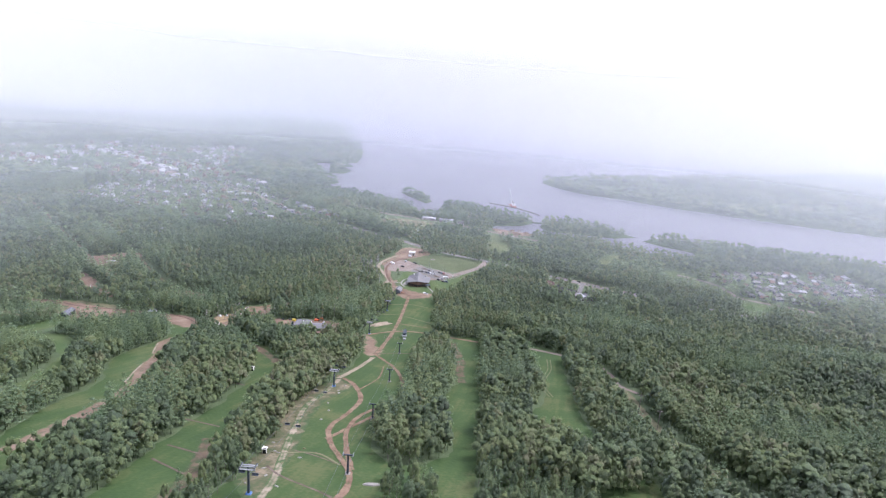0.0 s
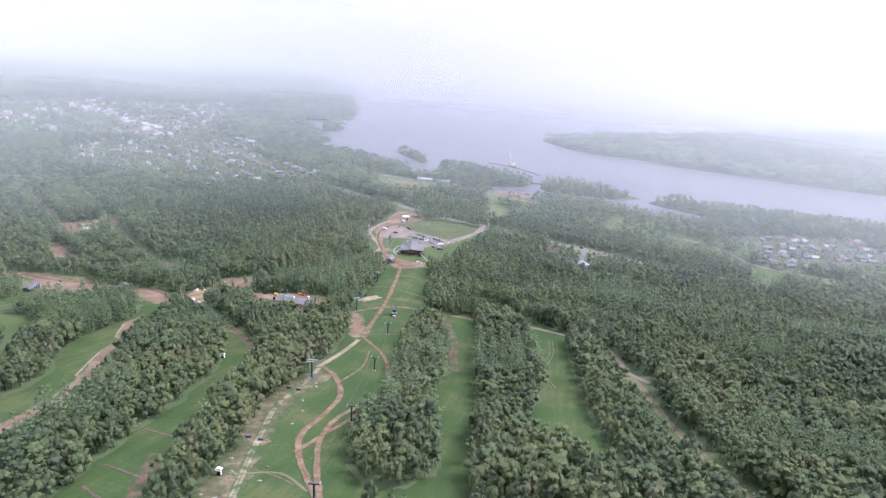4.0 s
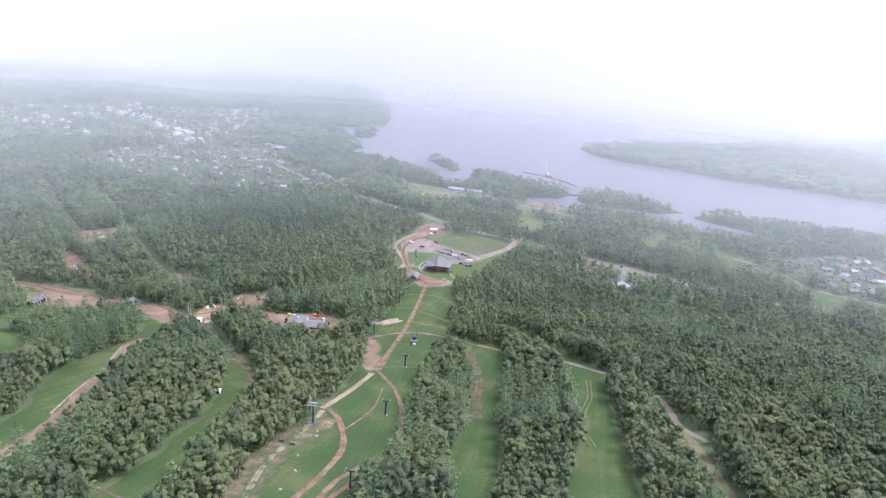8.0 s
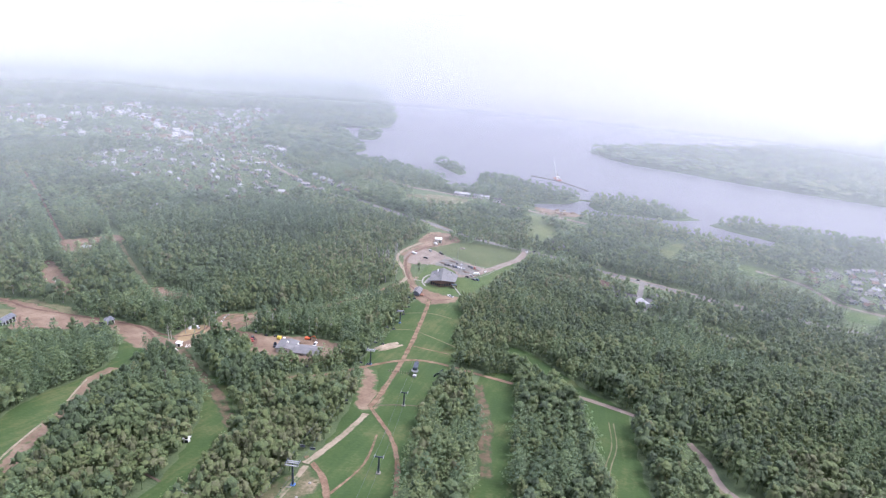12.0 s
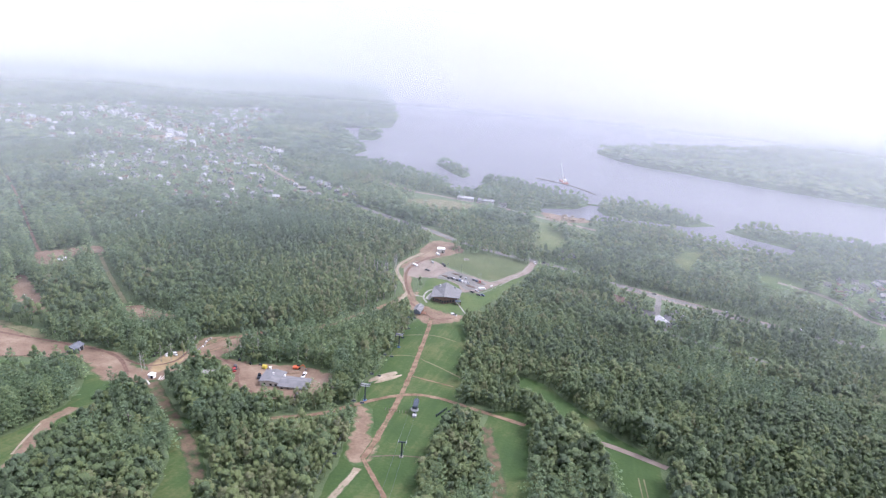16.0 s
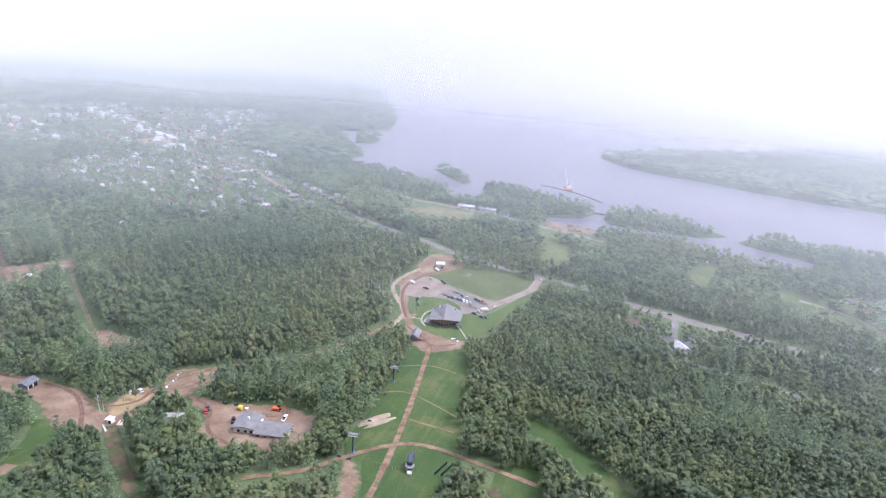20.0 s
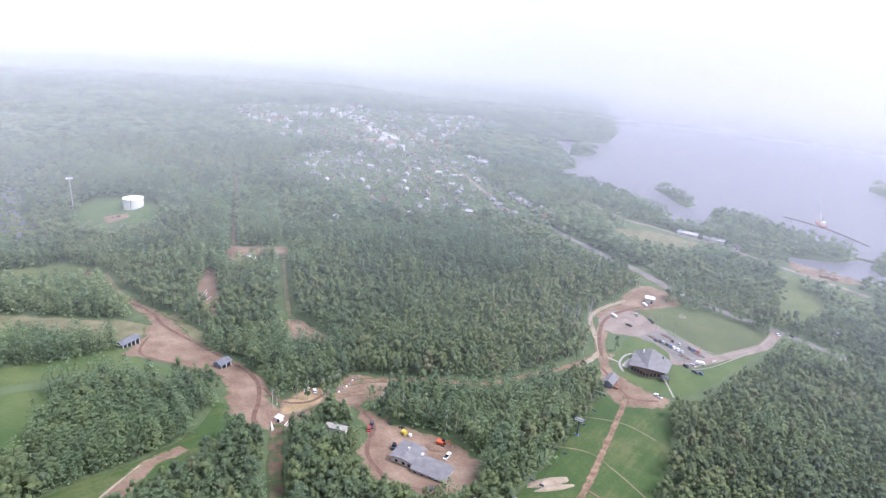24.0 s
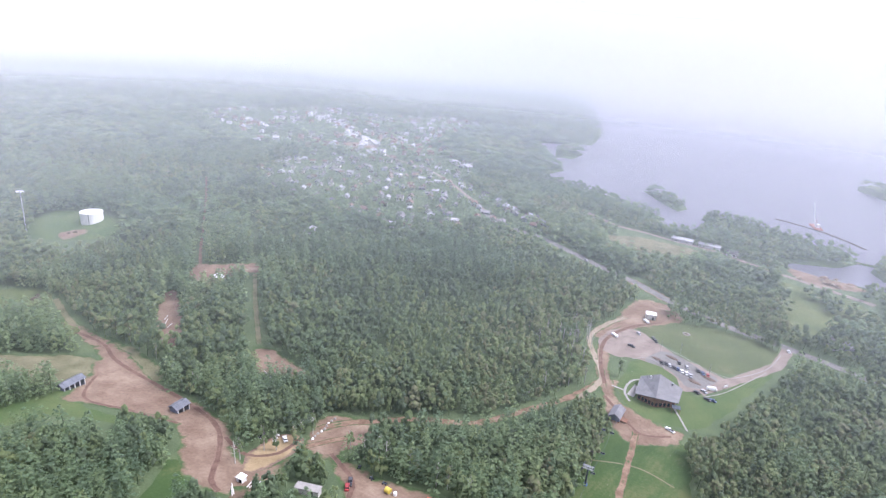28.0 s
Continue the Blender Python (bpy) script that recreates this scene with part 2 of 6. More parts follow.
def water_material():
    m = bpy.data.materials.new("river_water")
    m.use_nodes = True
    n, k = m.node_tree.nodes, m.node_tree.links
    b = n["Principled BSDF"]
    b.inputs["Base Color"].default_value = rgb(0.10, 0.097, 0.118)
    b.inputs["Roughness"].default_value, b.inputs["IOR"].default_value = 0.3, 1.33
    b.inputs["Specular IOR Level"].default_value = 0.36
    geo, wave = n.new("ShaderNodeNewGeometry"), n.new("ShaderNodeTexNoise")
    wave.inputs["Scale"].default_value, wave.inputs["Detail"].default_value = 0.35, 6
    k.new(geo.outputs["Position"], wave.inputs["Vector"])
    bump = n.new("ShaderNodeBump")
    bump.inputs["Strength"].default_value, bump.inputs["Distance"].default_value = 0.25, 0.25
    k.new(wave.outputs["Fac"], bump.inputs["Height"])
    k.new(bump.outputs["Normal"], b.inputs["Normal"])
    return m


M_WATER = water_material()


def haze_sheet_material(name, colour):
    """A sheet standing in for thin summer haze: scatters the daylight and lets the rest through, as thick as the mesh
    says.
    """
    m = bpy.data.materials.new(name)
    m.use_nodes = True
    n, k = m.node_tree.nodes, m.node_tree.links
    n.remove(n["Principled BSDF"])
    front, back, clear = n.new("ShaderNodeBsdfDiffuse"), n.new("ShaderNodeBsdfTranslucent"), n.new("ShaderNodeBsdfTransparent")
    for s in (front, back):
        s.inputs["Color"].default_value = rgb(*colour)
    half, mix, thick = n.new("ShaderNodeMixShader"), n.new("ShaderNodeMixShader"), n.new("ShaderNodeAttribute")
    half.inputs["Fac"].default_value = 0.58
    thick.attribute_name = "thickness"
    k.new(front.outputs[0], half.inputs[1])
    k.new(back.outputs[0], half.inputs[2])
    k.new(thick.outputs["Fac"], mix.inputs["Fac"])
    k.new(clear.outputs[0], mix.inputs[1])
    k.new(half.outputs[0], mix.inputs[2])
    k.new(mix.outputs[0], n["Material Output"].inputs["Surface"])
    return m


# ---------------------------------------------------------------- the lie of the land
def smooth(a, b, v):
    t = np.clip((v - a) / (b - a), 0, 1)
    return t * t * (3 - 2 * t)


def hill(x, y):
    """The ski hill rises towards -y and the land sinks gently to the river."""
    s = np.maximum((np.sqrt(y * y + 900) - y) / 2 - 15 * np.exp(-np.abs(y) / 60.0), 0)
    return 0.09 * s + 0.0003 * s * s + 0.08 * x * smooth(0, 130, s) - 13 * smooth(20, 260, 0.55 * x + 0.83 * y)


def inside(poly, x, y):
    """Even-odd test of points against one outline."""
    p = np.array(poly, float)
    hit_ = np.zeros(np.shape(x), bool)
    for (ax, ay), (bx, by) in zip(p, np.roll(p, -1, 0)):
        if ay != by:
            hit_ ^= ((ay > y) != (by > y)) & (x < (bx - ax) * (y - ay) / (by - ay) + ax)
    return hit_


def edge_distance(path, x, y, closed=True):
    p = np.array(path, float)
    best = np.full(np.shape(x), 1e9)
    for a, b in zip(p, np.roll(p, -1, 0)) if closed else zip(p[:-1], p[1:]):
        d = b - a
        t = np.clip(((x - a[0]) * d[0] + (y - a[1]) * d[1]) / (d @ d + 1e-9), 0, 1)
        best = np.minimum(best, np.hypot(x - a[0] - t * d[0], y - a[1] - t * d[1]))
    return best


RIVER = ((-1700, 4000), (-880, 2000), (-480, 1120), (-405, 950), (-366, 810), (-388, 776), (-437, 735), (-420, 690), (-384, 669), (-360, 600), (-316, 568), (-297, 542),
         (-303, 490), (-290, 462), (-243, 465), (-208, 452), (-163, 424), (-113, 403), (-121, 372), (-90, 362), (-75, 368), (-78, 405),
         (-93, 456), (-59, 466), (-19, 448), (25, 430), (53, 418), (58, 395), (44, 365), (8, 345), (4, 333), (34, 327),
         (64, 328), (98, 338), (132, 344), (157, 319), (187, 308), (215, 302), (238, 298), (254, 301), (264, 329), (224, 346))
RIVER += ((200, 362), (214, 385), (246, 404), (269, 390), (312, 389), (380, 392), (600, 380), (1000, 330), (3000, 150), (3000, 420),
          (1000, 540), (429, 630), (353, 646), (282, 662), (208, 693), (125, 712), (80, 747), (40, 807), (40, 850), (130, 940), (320, 1080), (700, 1500), (3000, 4000))
ISLANDS = (((64, 377), (69, 407), (78, 430), (117, 433), (160, 418), (192, 387), (200, 383), (166, 358), (132, 357), (98, 352), (74, 356)),
           ((-182, 517), (-155, 529), (-125, 497), (-108, 469), (-114, 441), (-141, 468)),
           ((-392, 704), (-367, 730), (-334, 695), (-328, 639), (-356, 627)))
WATER_LEVEL = -17.0


def wetness(x, y):
    """Metres out from the bank, positive over water."""
    sd = np.where(inside(RIVER, x, y), 1, -1) * edge_distance(RIVER, x, y)
    for isle in ISLANDS:
        sd = np.minimum(sd, np.where(inside(isle, x, y), -1, 1) * edge_distance(isle, x, y))
    return sd


def land(x, y):
    """Height of the ground, with the river's banks and bed."""
    x, y = np.asarray(x, float), np.asarray(y, float)
    h, sd = hill(x, y), wetness(x, y)
    near = smooth(-60, 0, sd)
    h = h * (1 - near) + np.minimum(h, -15.6) * near
    return np.where(sd > -6, h + (-21 - h) * smooth(-6, 8, sd), h)


# ---------------------------------------------------------------- mesh helpers
def part(name, bm, material, parent=None, label=""):
    me = bpy.data.meshes.new(name)
    bm.to_mesh(me)
    bm.free()
    me.materials.append(material)
    ob = new(name, me)
    if parent is not None:
        ob.parent = parent
    if label:
        ob["label"] = label
    return ob


def thing(name, x, y, turn=0.0, z=None, label="", category="", group="", kind=""):
    """An empty on the ground that its parts hang from."""
    ob = new(name)
    ob.empty_display_size = 0.5
    ob.matrix_world = pose(x, y, float(land(x, y)) if z is None else z, 0, 0, turn)
    return tagged(ob, label, category, group, kind)


def another(ob, m):
    """A copy at the pose and size m, whatever the size of the first one."""
    return copy_thing(ob, m @ Matrix.Diagonal((1 / ob.scale.x, 1 / ob.scale.y, 1 / ob.scale.z, 1)))


def box(bm, x, y, z, sx, sy, sz, bevel=0.0, turn=0.0):
    """A block with its base's middle at (x, y, z)."""
    m = Matrix.Translation((x, y, z + sz / 2)) @ Matrix.Rotation(radians(turn), 4, "Z") @ Matrix.Diagonal((sx, sy, sz, 1))
    made = bmesh.ops.create_cube(bm, size=1, matrix=m)["verts"]
    if bevel:
        bmesh.ops.bevel(bm, geom=list({e for v in made for e in v.link_edges}), offset=bevel, segments=1, affect="EDGES")
    return bm


def pipe(bm, a, b, r, r2=None, sides=8):
    """A rod from a to b."""
    a, b = Vector(a), Vector(b)
    way = b - a
    m = Matrix.Translation((a + b) / 2) @ way.to_track_quat("Z", "Y").to_matrix().to_4x4()
    bmesh.ops.create_cone(bm, cap_ends=True, segments=sides, radius1=r, radius2=r if r2 is None else r2, depth=way.length, matrix=m)
    return bm


def raw_mesh(name, verts, faces, material, attributes=None):
    me = bpy.data.meshes.new(name)
    me.from_pydata(verts, [], faces)
    me.materials.append(material)
    for key, values in (attributes or {}).items():
        me.attributes.new(key, "FLOAT", "POINT").data.foreach_set("value", values)
    me.update()
    return new(name, me)


def soup(name, tris, puff, tint, material):
    """Loose triangles (n, 3, 3) as one mesh, with one tint each and a light-catching direction at each corner."""
    n = len(tris)
    me = bpy.data.meshes.new(name)
    me.vertices.add(3 * n)
    me.loops.add(3 * n)
    me.polygons.add(n)
    me.vertices.foreach_set("co", np.ascontiguousarray(tris, dtype=np.float32).ravel())
    me.loops.foreach_set("vertex_index", np.arange(3 * n, dtype=np.int32))
    me.polygons.foreach_set("loop_start", np.arange(0, 3 * n, 3, dtype=np.int32))
    me.attributes.new("tint", "FLOAT", "POINT").data.foreach_set("value", np.repeat(tint, 3).astype(np.float32))
    me.attributes.new("puff", "FLOAT_VECTOR", "POINT").data.foreach_set("vector", puff.astype(np.float32).ravel())
    me.materials.append(material)
    me.update(calc_edges=True)
    return new(name, me)


def rounded(path, closed, step=4.0, rough=0.0, seed=1):
    """A Catmull-Rom line through the corners, cut into short steps, with a slightly ragged edge."""
    p = [Vector(c) for c in path]
    n, out = len(p), []
    for i in range(n if closed else n - 1):
        a, b, c, d = (p[(i + j) % n] if closed else p[min(max(i + j, 0), n - 1)] for j in (-1, 0, 1, 2))
        cuts = max(1, int((c - b).length / step))
        for j in range(cuts):
            t = j / cuts
            q = 0.5 * (2 * b + (c - a) * t + (2 * a - 5 * b + 4 * c - d) * t * t + (3 * b - a - 3 * c + d) * t ** 3)
            if rough:
                w = noise.noise_vector(Vector((q.x * 0.13, q.y * 0.13, seed))) + 0.6 * noise.noise_vector(Vector((q.x * 0.5, q.y * 0.5, seed)))
                q = q + Vector((w.x, w.y)) * rough
            out.append(q)
    if not closed:
        out.append(p[-1])
    return out


from mathutils import geometry


def patch(name, outline, material, lift, label="", step=3.0, rough=1.6, grid=4.0):
    """A piece of ground cover that follows the land."""
    edge = rounded(outline, True, step, rough, lift * 100)
    xs, ys = [v.x for v in edge], [v.y for v in edge]
    gx, gy = np.meshgrid(np.arange(min(xs), max(xs), grid), np.arange(min(ys), max(ys), grid))
    ring = [(v.x, v.y) for v in edge]
    keep = inside(ring, gx, gy) & (edge_distance(ring, gx, gy) > grid * 0.3)
    pts = [Vector(v) for v in ring] + [Vector((a, b)) for a, b in zip(gx[keep], gy[keep])]
    v, _, f, *_ = geometry.delaunay_2d_cdt(pts, [], [list(range(len(ring)))], 1, 1e-3)
    z = land(np.array([q.x for q in v]), np.array([q.y for q in v])) + lift
    px, py = np.array([q.x for q in v]), np.array([q.y for q in v])
    depth = np.clip(edge_distance(ring, px, py) / 3.5, 0, 1)
    ob = raw_mesh(name, [(q.x, q.y, h) for q, h in zip(v, z)], f, material, {"edge": depth.astype(np.float32)})
    return tagged(ob, label, kind="structure")


def strip(name, path, width, material, lift, label="", step=3.0, rough=0.32, across=4, worn=1.0):
    """A road or track that follows the land."""
    line = rounded(path, False, step)
    verts, faces = [], []
    for i, q in enumerate(line):
        a, b = line[max(i - 1, 0)], line[min(i + 1, len(line) - 1)]
        side = Vector((-(b - a).y, (b - a).x)).normalized()
        for j in range(across + 1):
            u = j / across - 0.5
            w = width * (1 + rough * noise.noise(Vector((q.x * 0.2, q.y * 0.2, j * 7 + lift))))
            verts.append((q.x + side.x * u * w, q.y + side.y * u * w))
        if i:
            s = (i - 1) * (across + 1)
            faces += [(s + j, s + j + 1, s + across + 2 + j, s + across + 1 + j) for j in range(across)]
    z = land(np.array([v[0] for v in verts]), np.array([v[1] for v in verts])) + lift
    firm = [worn * (0.0, 0.72, 0.46, 0.72, 0.0)[i % 5] for i in range(len(verts))]
    ob = raw_mesh(name, [(*v, h) for v, h in zip(verts, z)], faces, material, {"edge": firm})
    return tagged(ob, label, kind="structure")


# ---------------------------------------------------------------- ground and water
def ground_sheet():
    def axis(lo, a, b, hi, fine):
        mid = np.arange(a, b + 1, fine)
        out_ = lambda start, end: start + (end - start) * np.linspace(0, 1, 22)[1:] ** 2.2
        return np.concatenate([out_(a, lo)[::-1], mid, out_(b, hi)])
    xs, ys = axis(-4200, -620, 480, 4200, 6.0), axis(-1500, -380, 900, 4300, 6.0)
    gx, gy = np.meshgrid(xs, ys)
    z = land(gx, gy)
    n = len(xs)
    verts = np.stack([gx.ravel(), gy.ravel(), z.ravel()], 1)
    i = (np.arange(len(ys) - 1)[:, None] * n + np.arange(n - 1)[None]).ravel()
    ob = raw_mesh("ground", verts.tolist(), np.stack([i, i + 1, i + n + 1, i + n], 1).tolist(), M_GROUND)
    ob.data.polygons.foreach_set("use_smooth", np.ones(len(ob.data.polygons), bool))
    return tagged(ob, "dark green forest floor sloping down to the river", "ground", kind="structure")


ground_sheet()
bm = bmesh.new()
bmesh.ops.create_grid(bm, x_segments=2, y_segments=2, size=4500, matrix=Matrix.Translation((0, 3000, WATER_LEVEL)))
tagged(part("water", bm, M_WATER), "calm pale grey river under a hazy sky", "water", kind="structure")

# ski runs, fields and dirt, each following the land
MAIN_RUN = ((34, -345), (27, -296), (14, -254), (18, -227), (12, -190), (2, -146), (-8, -118), (-11, -89), (-17, -24), (8, -8), (18, -40), (24, -72), (32, -110), (33, -157), (42, -198), (47, -225), (46, -248), (49, -270), (60, -291), (75, -294), (70, -345))
RUN_TWO = ((95, -345), (86, -290), (77, -220), (66, -150), (61, -112), (46, -117), (56, -160), (64, -195), (63, -226), (70, -255), (77, -278), (70, -292), (62, -345))
RUN_THREE = ((97, -238), (102, -200), (97, -165), (88, -125), (106, -131), (110, -169), (115, -220), (121, -256), (131, -271), (134, -310), (119, -310), (118, -262), (102, -250))
RUN_LANE = ((48, -72), (60, -73), (76, -92), (92, -116), (106, -130), (96, -135), (84, -121), (66, -98), (53, -84))
RUN_LEFT = ((10, -345), (-6, -293), (-13, -252), (-26, -212), (-57, -164), (-38, -175), (-18, -205), (-9, -231), (0, -260), (14, -306), (26, -345))
RUN_FAR_LEFT = ((-42, -320), (-60, -283), (-68, -255), (-90, -224), (-97, -207), (-98, -190), (-101, -174), (-110, -158), (-120, -147), (-108, -143), (-97, -160), (-91, -176), (-78, -206), (-62, -232), (-51, -250), (-32, -300), (-22, -340))
RUN_MEADOW = ((-80, -290), (-116, -226), (-159, -209), (-166, -192), (-150, -188), (-128, -203), (-96, -247), (-76, -275))
RUN_MEADOW_TWO = ((-182, -206), (-190, -192), (-194, -172), (-192, -150), (-182, -149), (-170, -148), (-150, -142), (-144, -136), (-152, -146), (-172, -160), (-173, -180), (-174, -200))
MEADOW_EDGE = ((-250, -184), (-240, -168), (-223, -175), (-220, -190))
GRASS_BANK = ((-238, -110), (-198, -110), (-176, -117), (-190, -126), (-214, -120))
FIELD_LEFT = ((-264, -178), (-250, -160), (-222, -127), (-208, -130), (-200, -138), (-202, -155), (-224, -160), (-242, -182))
FIELD_FAR = ((-348, -152), (-348, -116), (-328, -103), (-308, -109), (-314, -130), (-332, -157))
DIRT_LEFT = ((-281, -118), (-266, -113), (-228, -112), (-204, -115), (-170, -121), (-150, -118), (-128, -120), (-112, -128), (-97, -131), (-96, -118), (-90, -122), (-88, -142), (-97, -148), (-107, -149), (-122, -142), (-134, -136), (-146, -132), (-156, -139), (-172, -146), (-184, -153), (-196, -141), (-219, -124), (-244, -120))
YARD = ((-88, -108), (-64, -107), (-44, -101), (-26, -105), (-20, -118), (-30, -134), (-45, -139), (-60, -133), (-68, -120))
TRAILER_SPOT = ((-82, -134), (-70, -131), (-68, -123), (-80, -125))
SAND_LOT = ((-107, -126), (-108, -116), (-104, -107), (-97, -110), (-94, -124), (-95, -133), (-101, -133))
TRACK_END = ((-104, -100), (-104, -88), (-92, -84), (-84, -88), (-84, -110), (-94, -112))
PAD = ((-272, -48), (-283, -34), (-270, -22), (-258, -7), (-244, -17), (-254, -25), (-249, -40), (-259, -46))
LODGE_DIRT = ((-37, 16), (-30, 22), (-26, 8), (-14, 1), (4, 1), (6, -10), (-9, -24), (-21, -15), (-31, 3))
SHED_DIRT = ((-60, 57), (-56, 76), (-58, 105), (-56, 130), (-44, 136), (-34, 133), (-25, 117), (-36, 93), (-46, 74), (-50, 57))
LOT = ((-50, 48), (-53, 66), (-46, 78), (-36, 80), (-21, 70), (0, 63), (10, 59), (6, 42), (-4, 34), (-8, 41), (-15, 47), (-29, 49), (-40, 43))
FIELD = ((-41, 84), (-33, 106), (-22, 116), (-8, 124), (14, 125), (27, 118), (23, 98), (18, 82), (9, 68), (0, 64), (-17, 73))
LAWN = ((-28, 14), (-31, 30), (-30, 46), (-22, 52), (-5, 40), (6, 36), (22, 88), (28, 92), (22, 60), (16, 28), (10, 8), (-2, 2), (-15, 2))
MEADOW = ((6, 272), (34, 270), (61, 268), (78, 224), (44, 163), (24, 148), (19, 216))
MEADOW_TWO = ((142, 216), (149, 242), (170, 258), (164, 228), (149, 190))
TANK_LAWN = ((-462, -58), (-456, -40), (-396, -23), (-372, -32), (-388, -57), (-430, -72))
HOME_LAWN = ((92, 44), (97, 30), (118, 36), (125, 42), (124, 66), (108, 70), (98, 62))
SHORE_WORKS = ((14, 330), (52, 322), (66, 312), (34, 288), (10, 312))
BOG = ((-130, 256), (-108, 288), (-76, 298), (-56, 298), (-62, 276), (-84, 246), (-112, 244))
GREEN_STRIP = ((204, 196), (216, 218), (240, 208), (236, 196), (218, 186))
HOMES_GREEN = ((268, 118), (272, 137), (292, 139), (290, 122))
TOWN_YARD = ((-545, 352), (-528, 384), (-498, 372), (-506, 342))
TANK_DIRT = ((-416, -60), (-408, -48), (-398, -47), (-394, -55), (-404, -64))
ASPHALT_LOT = ((-27, 50.5), (-21, 67.5), (0, 61), (7, 57), (4, 45), (-3, 38), (-8, 43), (-15, 48.5))
CUT = ((-266, -66), (-261, -60), (-231, -76), (-204, -93), (-210, -99), (-242, -84))
CUT_END = ((-174, -74), (-162, -69), (-146, -72), (-138, -71), (-135, -77), (-151, -87), (-160, -85))
SCREE = ((33, -322), (22, -290), (11, -254), (10, -228), (17, -214), (24, -222), (22, -244), (27, -268), (36, -300), (40, -322))
WORN = ((-4, -130), (2, -128), (10, -148), (18, -158), (17, -170), (10, -168), (3, -150))

for name, outline, mat_, lift, label in (
        ("ski_run", MAIN_RUN, M_RUN, 0.06, "green mown ski run running down to the lodge"),
        ("ski_run", RUN_TWO, M_RUN, 0.065, "green mown ski run between woods"),
        ("ski_run", RUN_THREE, M_RUN, 0.06, "narrow green ski run between woods"),
        ("ski_run", RUN_LANE, M_RUN, 0.055, "narrow green lane between dense woods"),
        ("ski_run", RUN_LEFT, M_RUN, 0.06, "green ski run curving through the woods"),
        ("ski_run", RUN_FAR_LEFT, M_RUN, 0.06, "green ski run with a dirt road along it"),
        ("meadow", RUN_MEADOW, M_LAWN, 0.06, "bright green meadow beside tall pines"),
        ("meadow", RUN_MEADOW_TWO, M_LAWN, 0.06, "bright green meadow below an open barn"),
        ("meadow", MEADOW_EDGE, M_LAWN, 0.06, "green clearing behind a row of pines"),
        ("meadow", GRASS_BANK, M_STUBBLE, 0.09, "pale grass bank beside the graded dirt"),
        ("sand_lot", SAND_LOT, M_OCHRE, 0.20, "yellow-ochre sand spread on the dirt road"),
        ("dirt_ground", TRACK_END, M_DIRT, 0.13, "brown dirt where the forest road begins"),
        ("meadow", FIELD_LEFT, M_STUBBLE, 0.06, "pale dry grass clearing in the woods"),
        ("meadow", FIELD_FAR, M_MEADOW, 0.06, "yellow-green far clearing in the woods"),
        ("dirt_ground", DIRT_LEFT, M_DIRT, 0.12, "bare red-brown graded dirt"),
        ("dirt_ground", YARD, M_DIRT, 0.12, "bare red-brown dirt yard round a building"),
        ("dirt_ground", PAD, M_DIRT, 0.12, "bare dirt pad in the woods"),
        ("dirt_ground", LODGE_DIRT, M_DIRT, 0.12, "red-brown dirt road and square by the lodge"),
        ("dirt_ground", SHED_DIRT, M_DIRT, 0.125, "bare red-brown dirt round a small building"),
        ("parking_lot", LOT, M_GRAVEL, 0.16, "pinkish grey gravel parking lot beside the lodge"),
        ("field", FIELD, M_MEADOW_DULL, 0.10, "large mown green field beside the parking lot"),
        ("lawn", LAWN, M_LAWN, 0.08, "mown lawn round the lodge"),
        ("meadow", MEADOW, M_MEADOW, 0.06, "yellow-green wet meadow near the river"),
        ("meadow", MEADOW_TWO, M_MEADOW, 0.06, "yellow-green clearing in the woods"),
        ("meadow", TANK_LAWN, M_LAWN, 0.06, "green clearing round a water tank"),
        ("lawn", HOME_LAWN, M_LAWN, 0.06, "small lawn between houses in the woods"),
        ("shore_works", SHORE_WORKS, M_DIRT, 0.10, "muddy building ground at the river bank"),
        ("dirt_ground", CUT, M_DIRT, 0.12, "red dirt cutting through the woods"),
        ("dirt_ground", CUT_END, M_DIRT, 0.12, "red dirt at the end of a cut line"),
        ("scree", SCREE, M_SCREE, 0.10, "dry pale grass and rubble along the run's edge"),
        ("meadow", BOG, M_STUBBLE, 0.06, "brownish marsh meadow between woods near the river"),
        ("meadow", GREEN_STRIP, M_LAWN, 0.06, "narrow green strip in the woods by the homes"),
        ("lawn", HOMES_GREEN, M_LAWN, 0.06, "green lawn beside a road at the homes"),
        ("dirt_ground", TOWN_YARD, M_DIRT, 0.12, "reddish building ground in the distant town"),
        ("dirt_ground", TANK_DIRT, M_DIRT, 0.12, "bare brown dirt with brush piles below a water tank"),
        ("parking_rows", ASPHALT_LOT, M_ASPHALT, 0.20, "grey asphalt rows of the parking lot"),
        ("dirt_ground", WORN, M_DIRT, 0.11, "worn red dirt where the tracks meet")):
    patch(name, outline, mat_, lift, label)

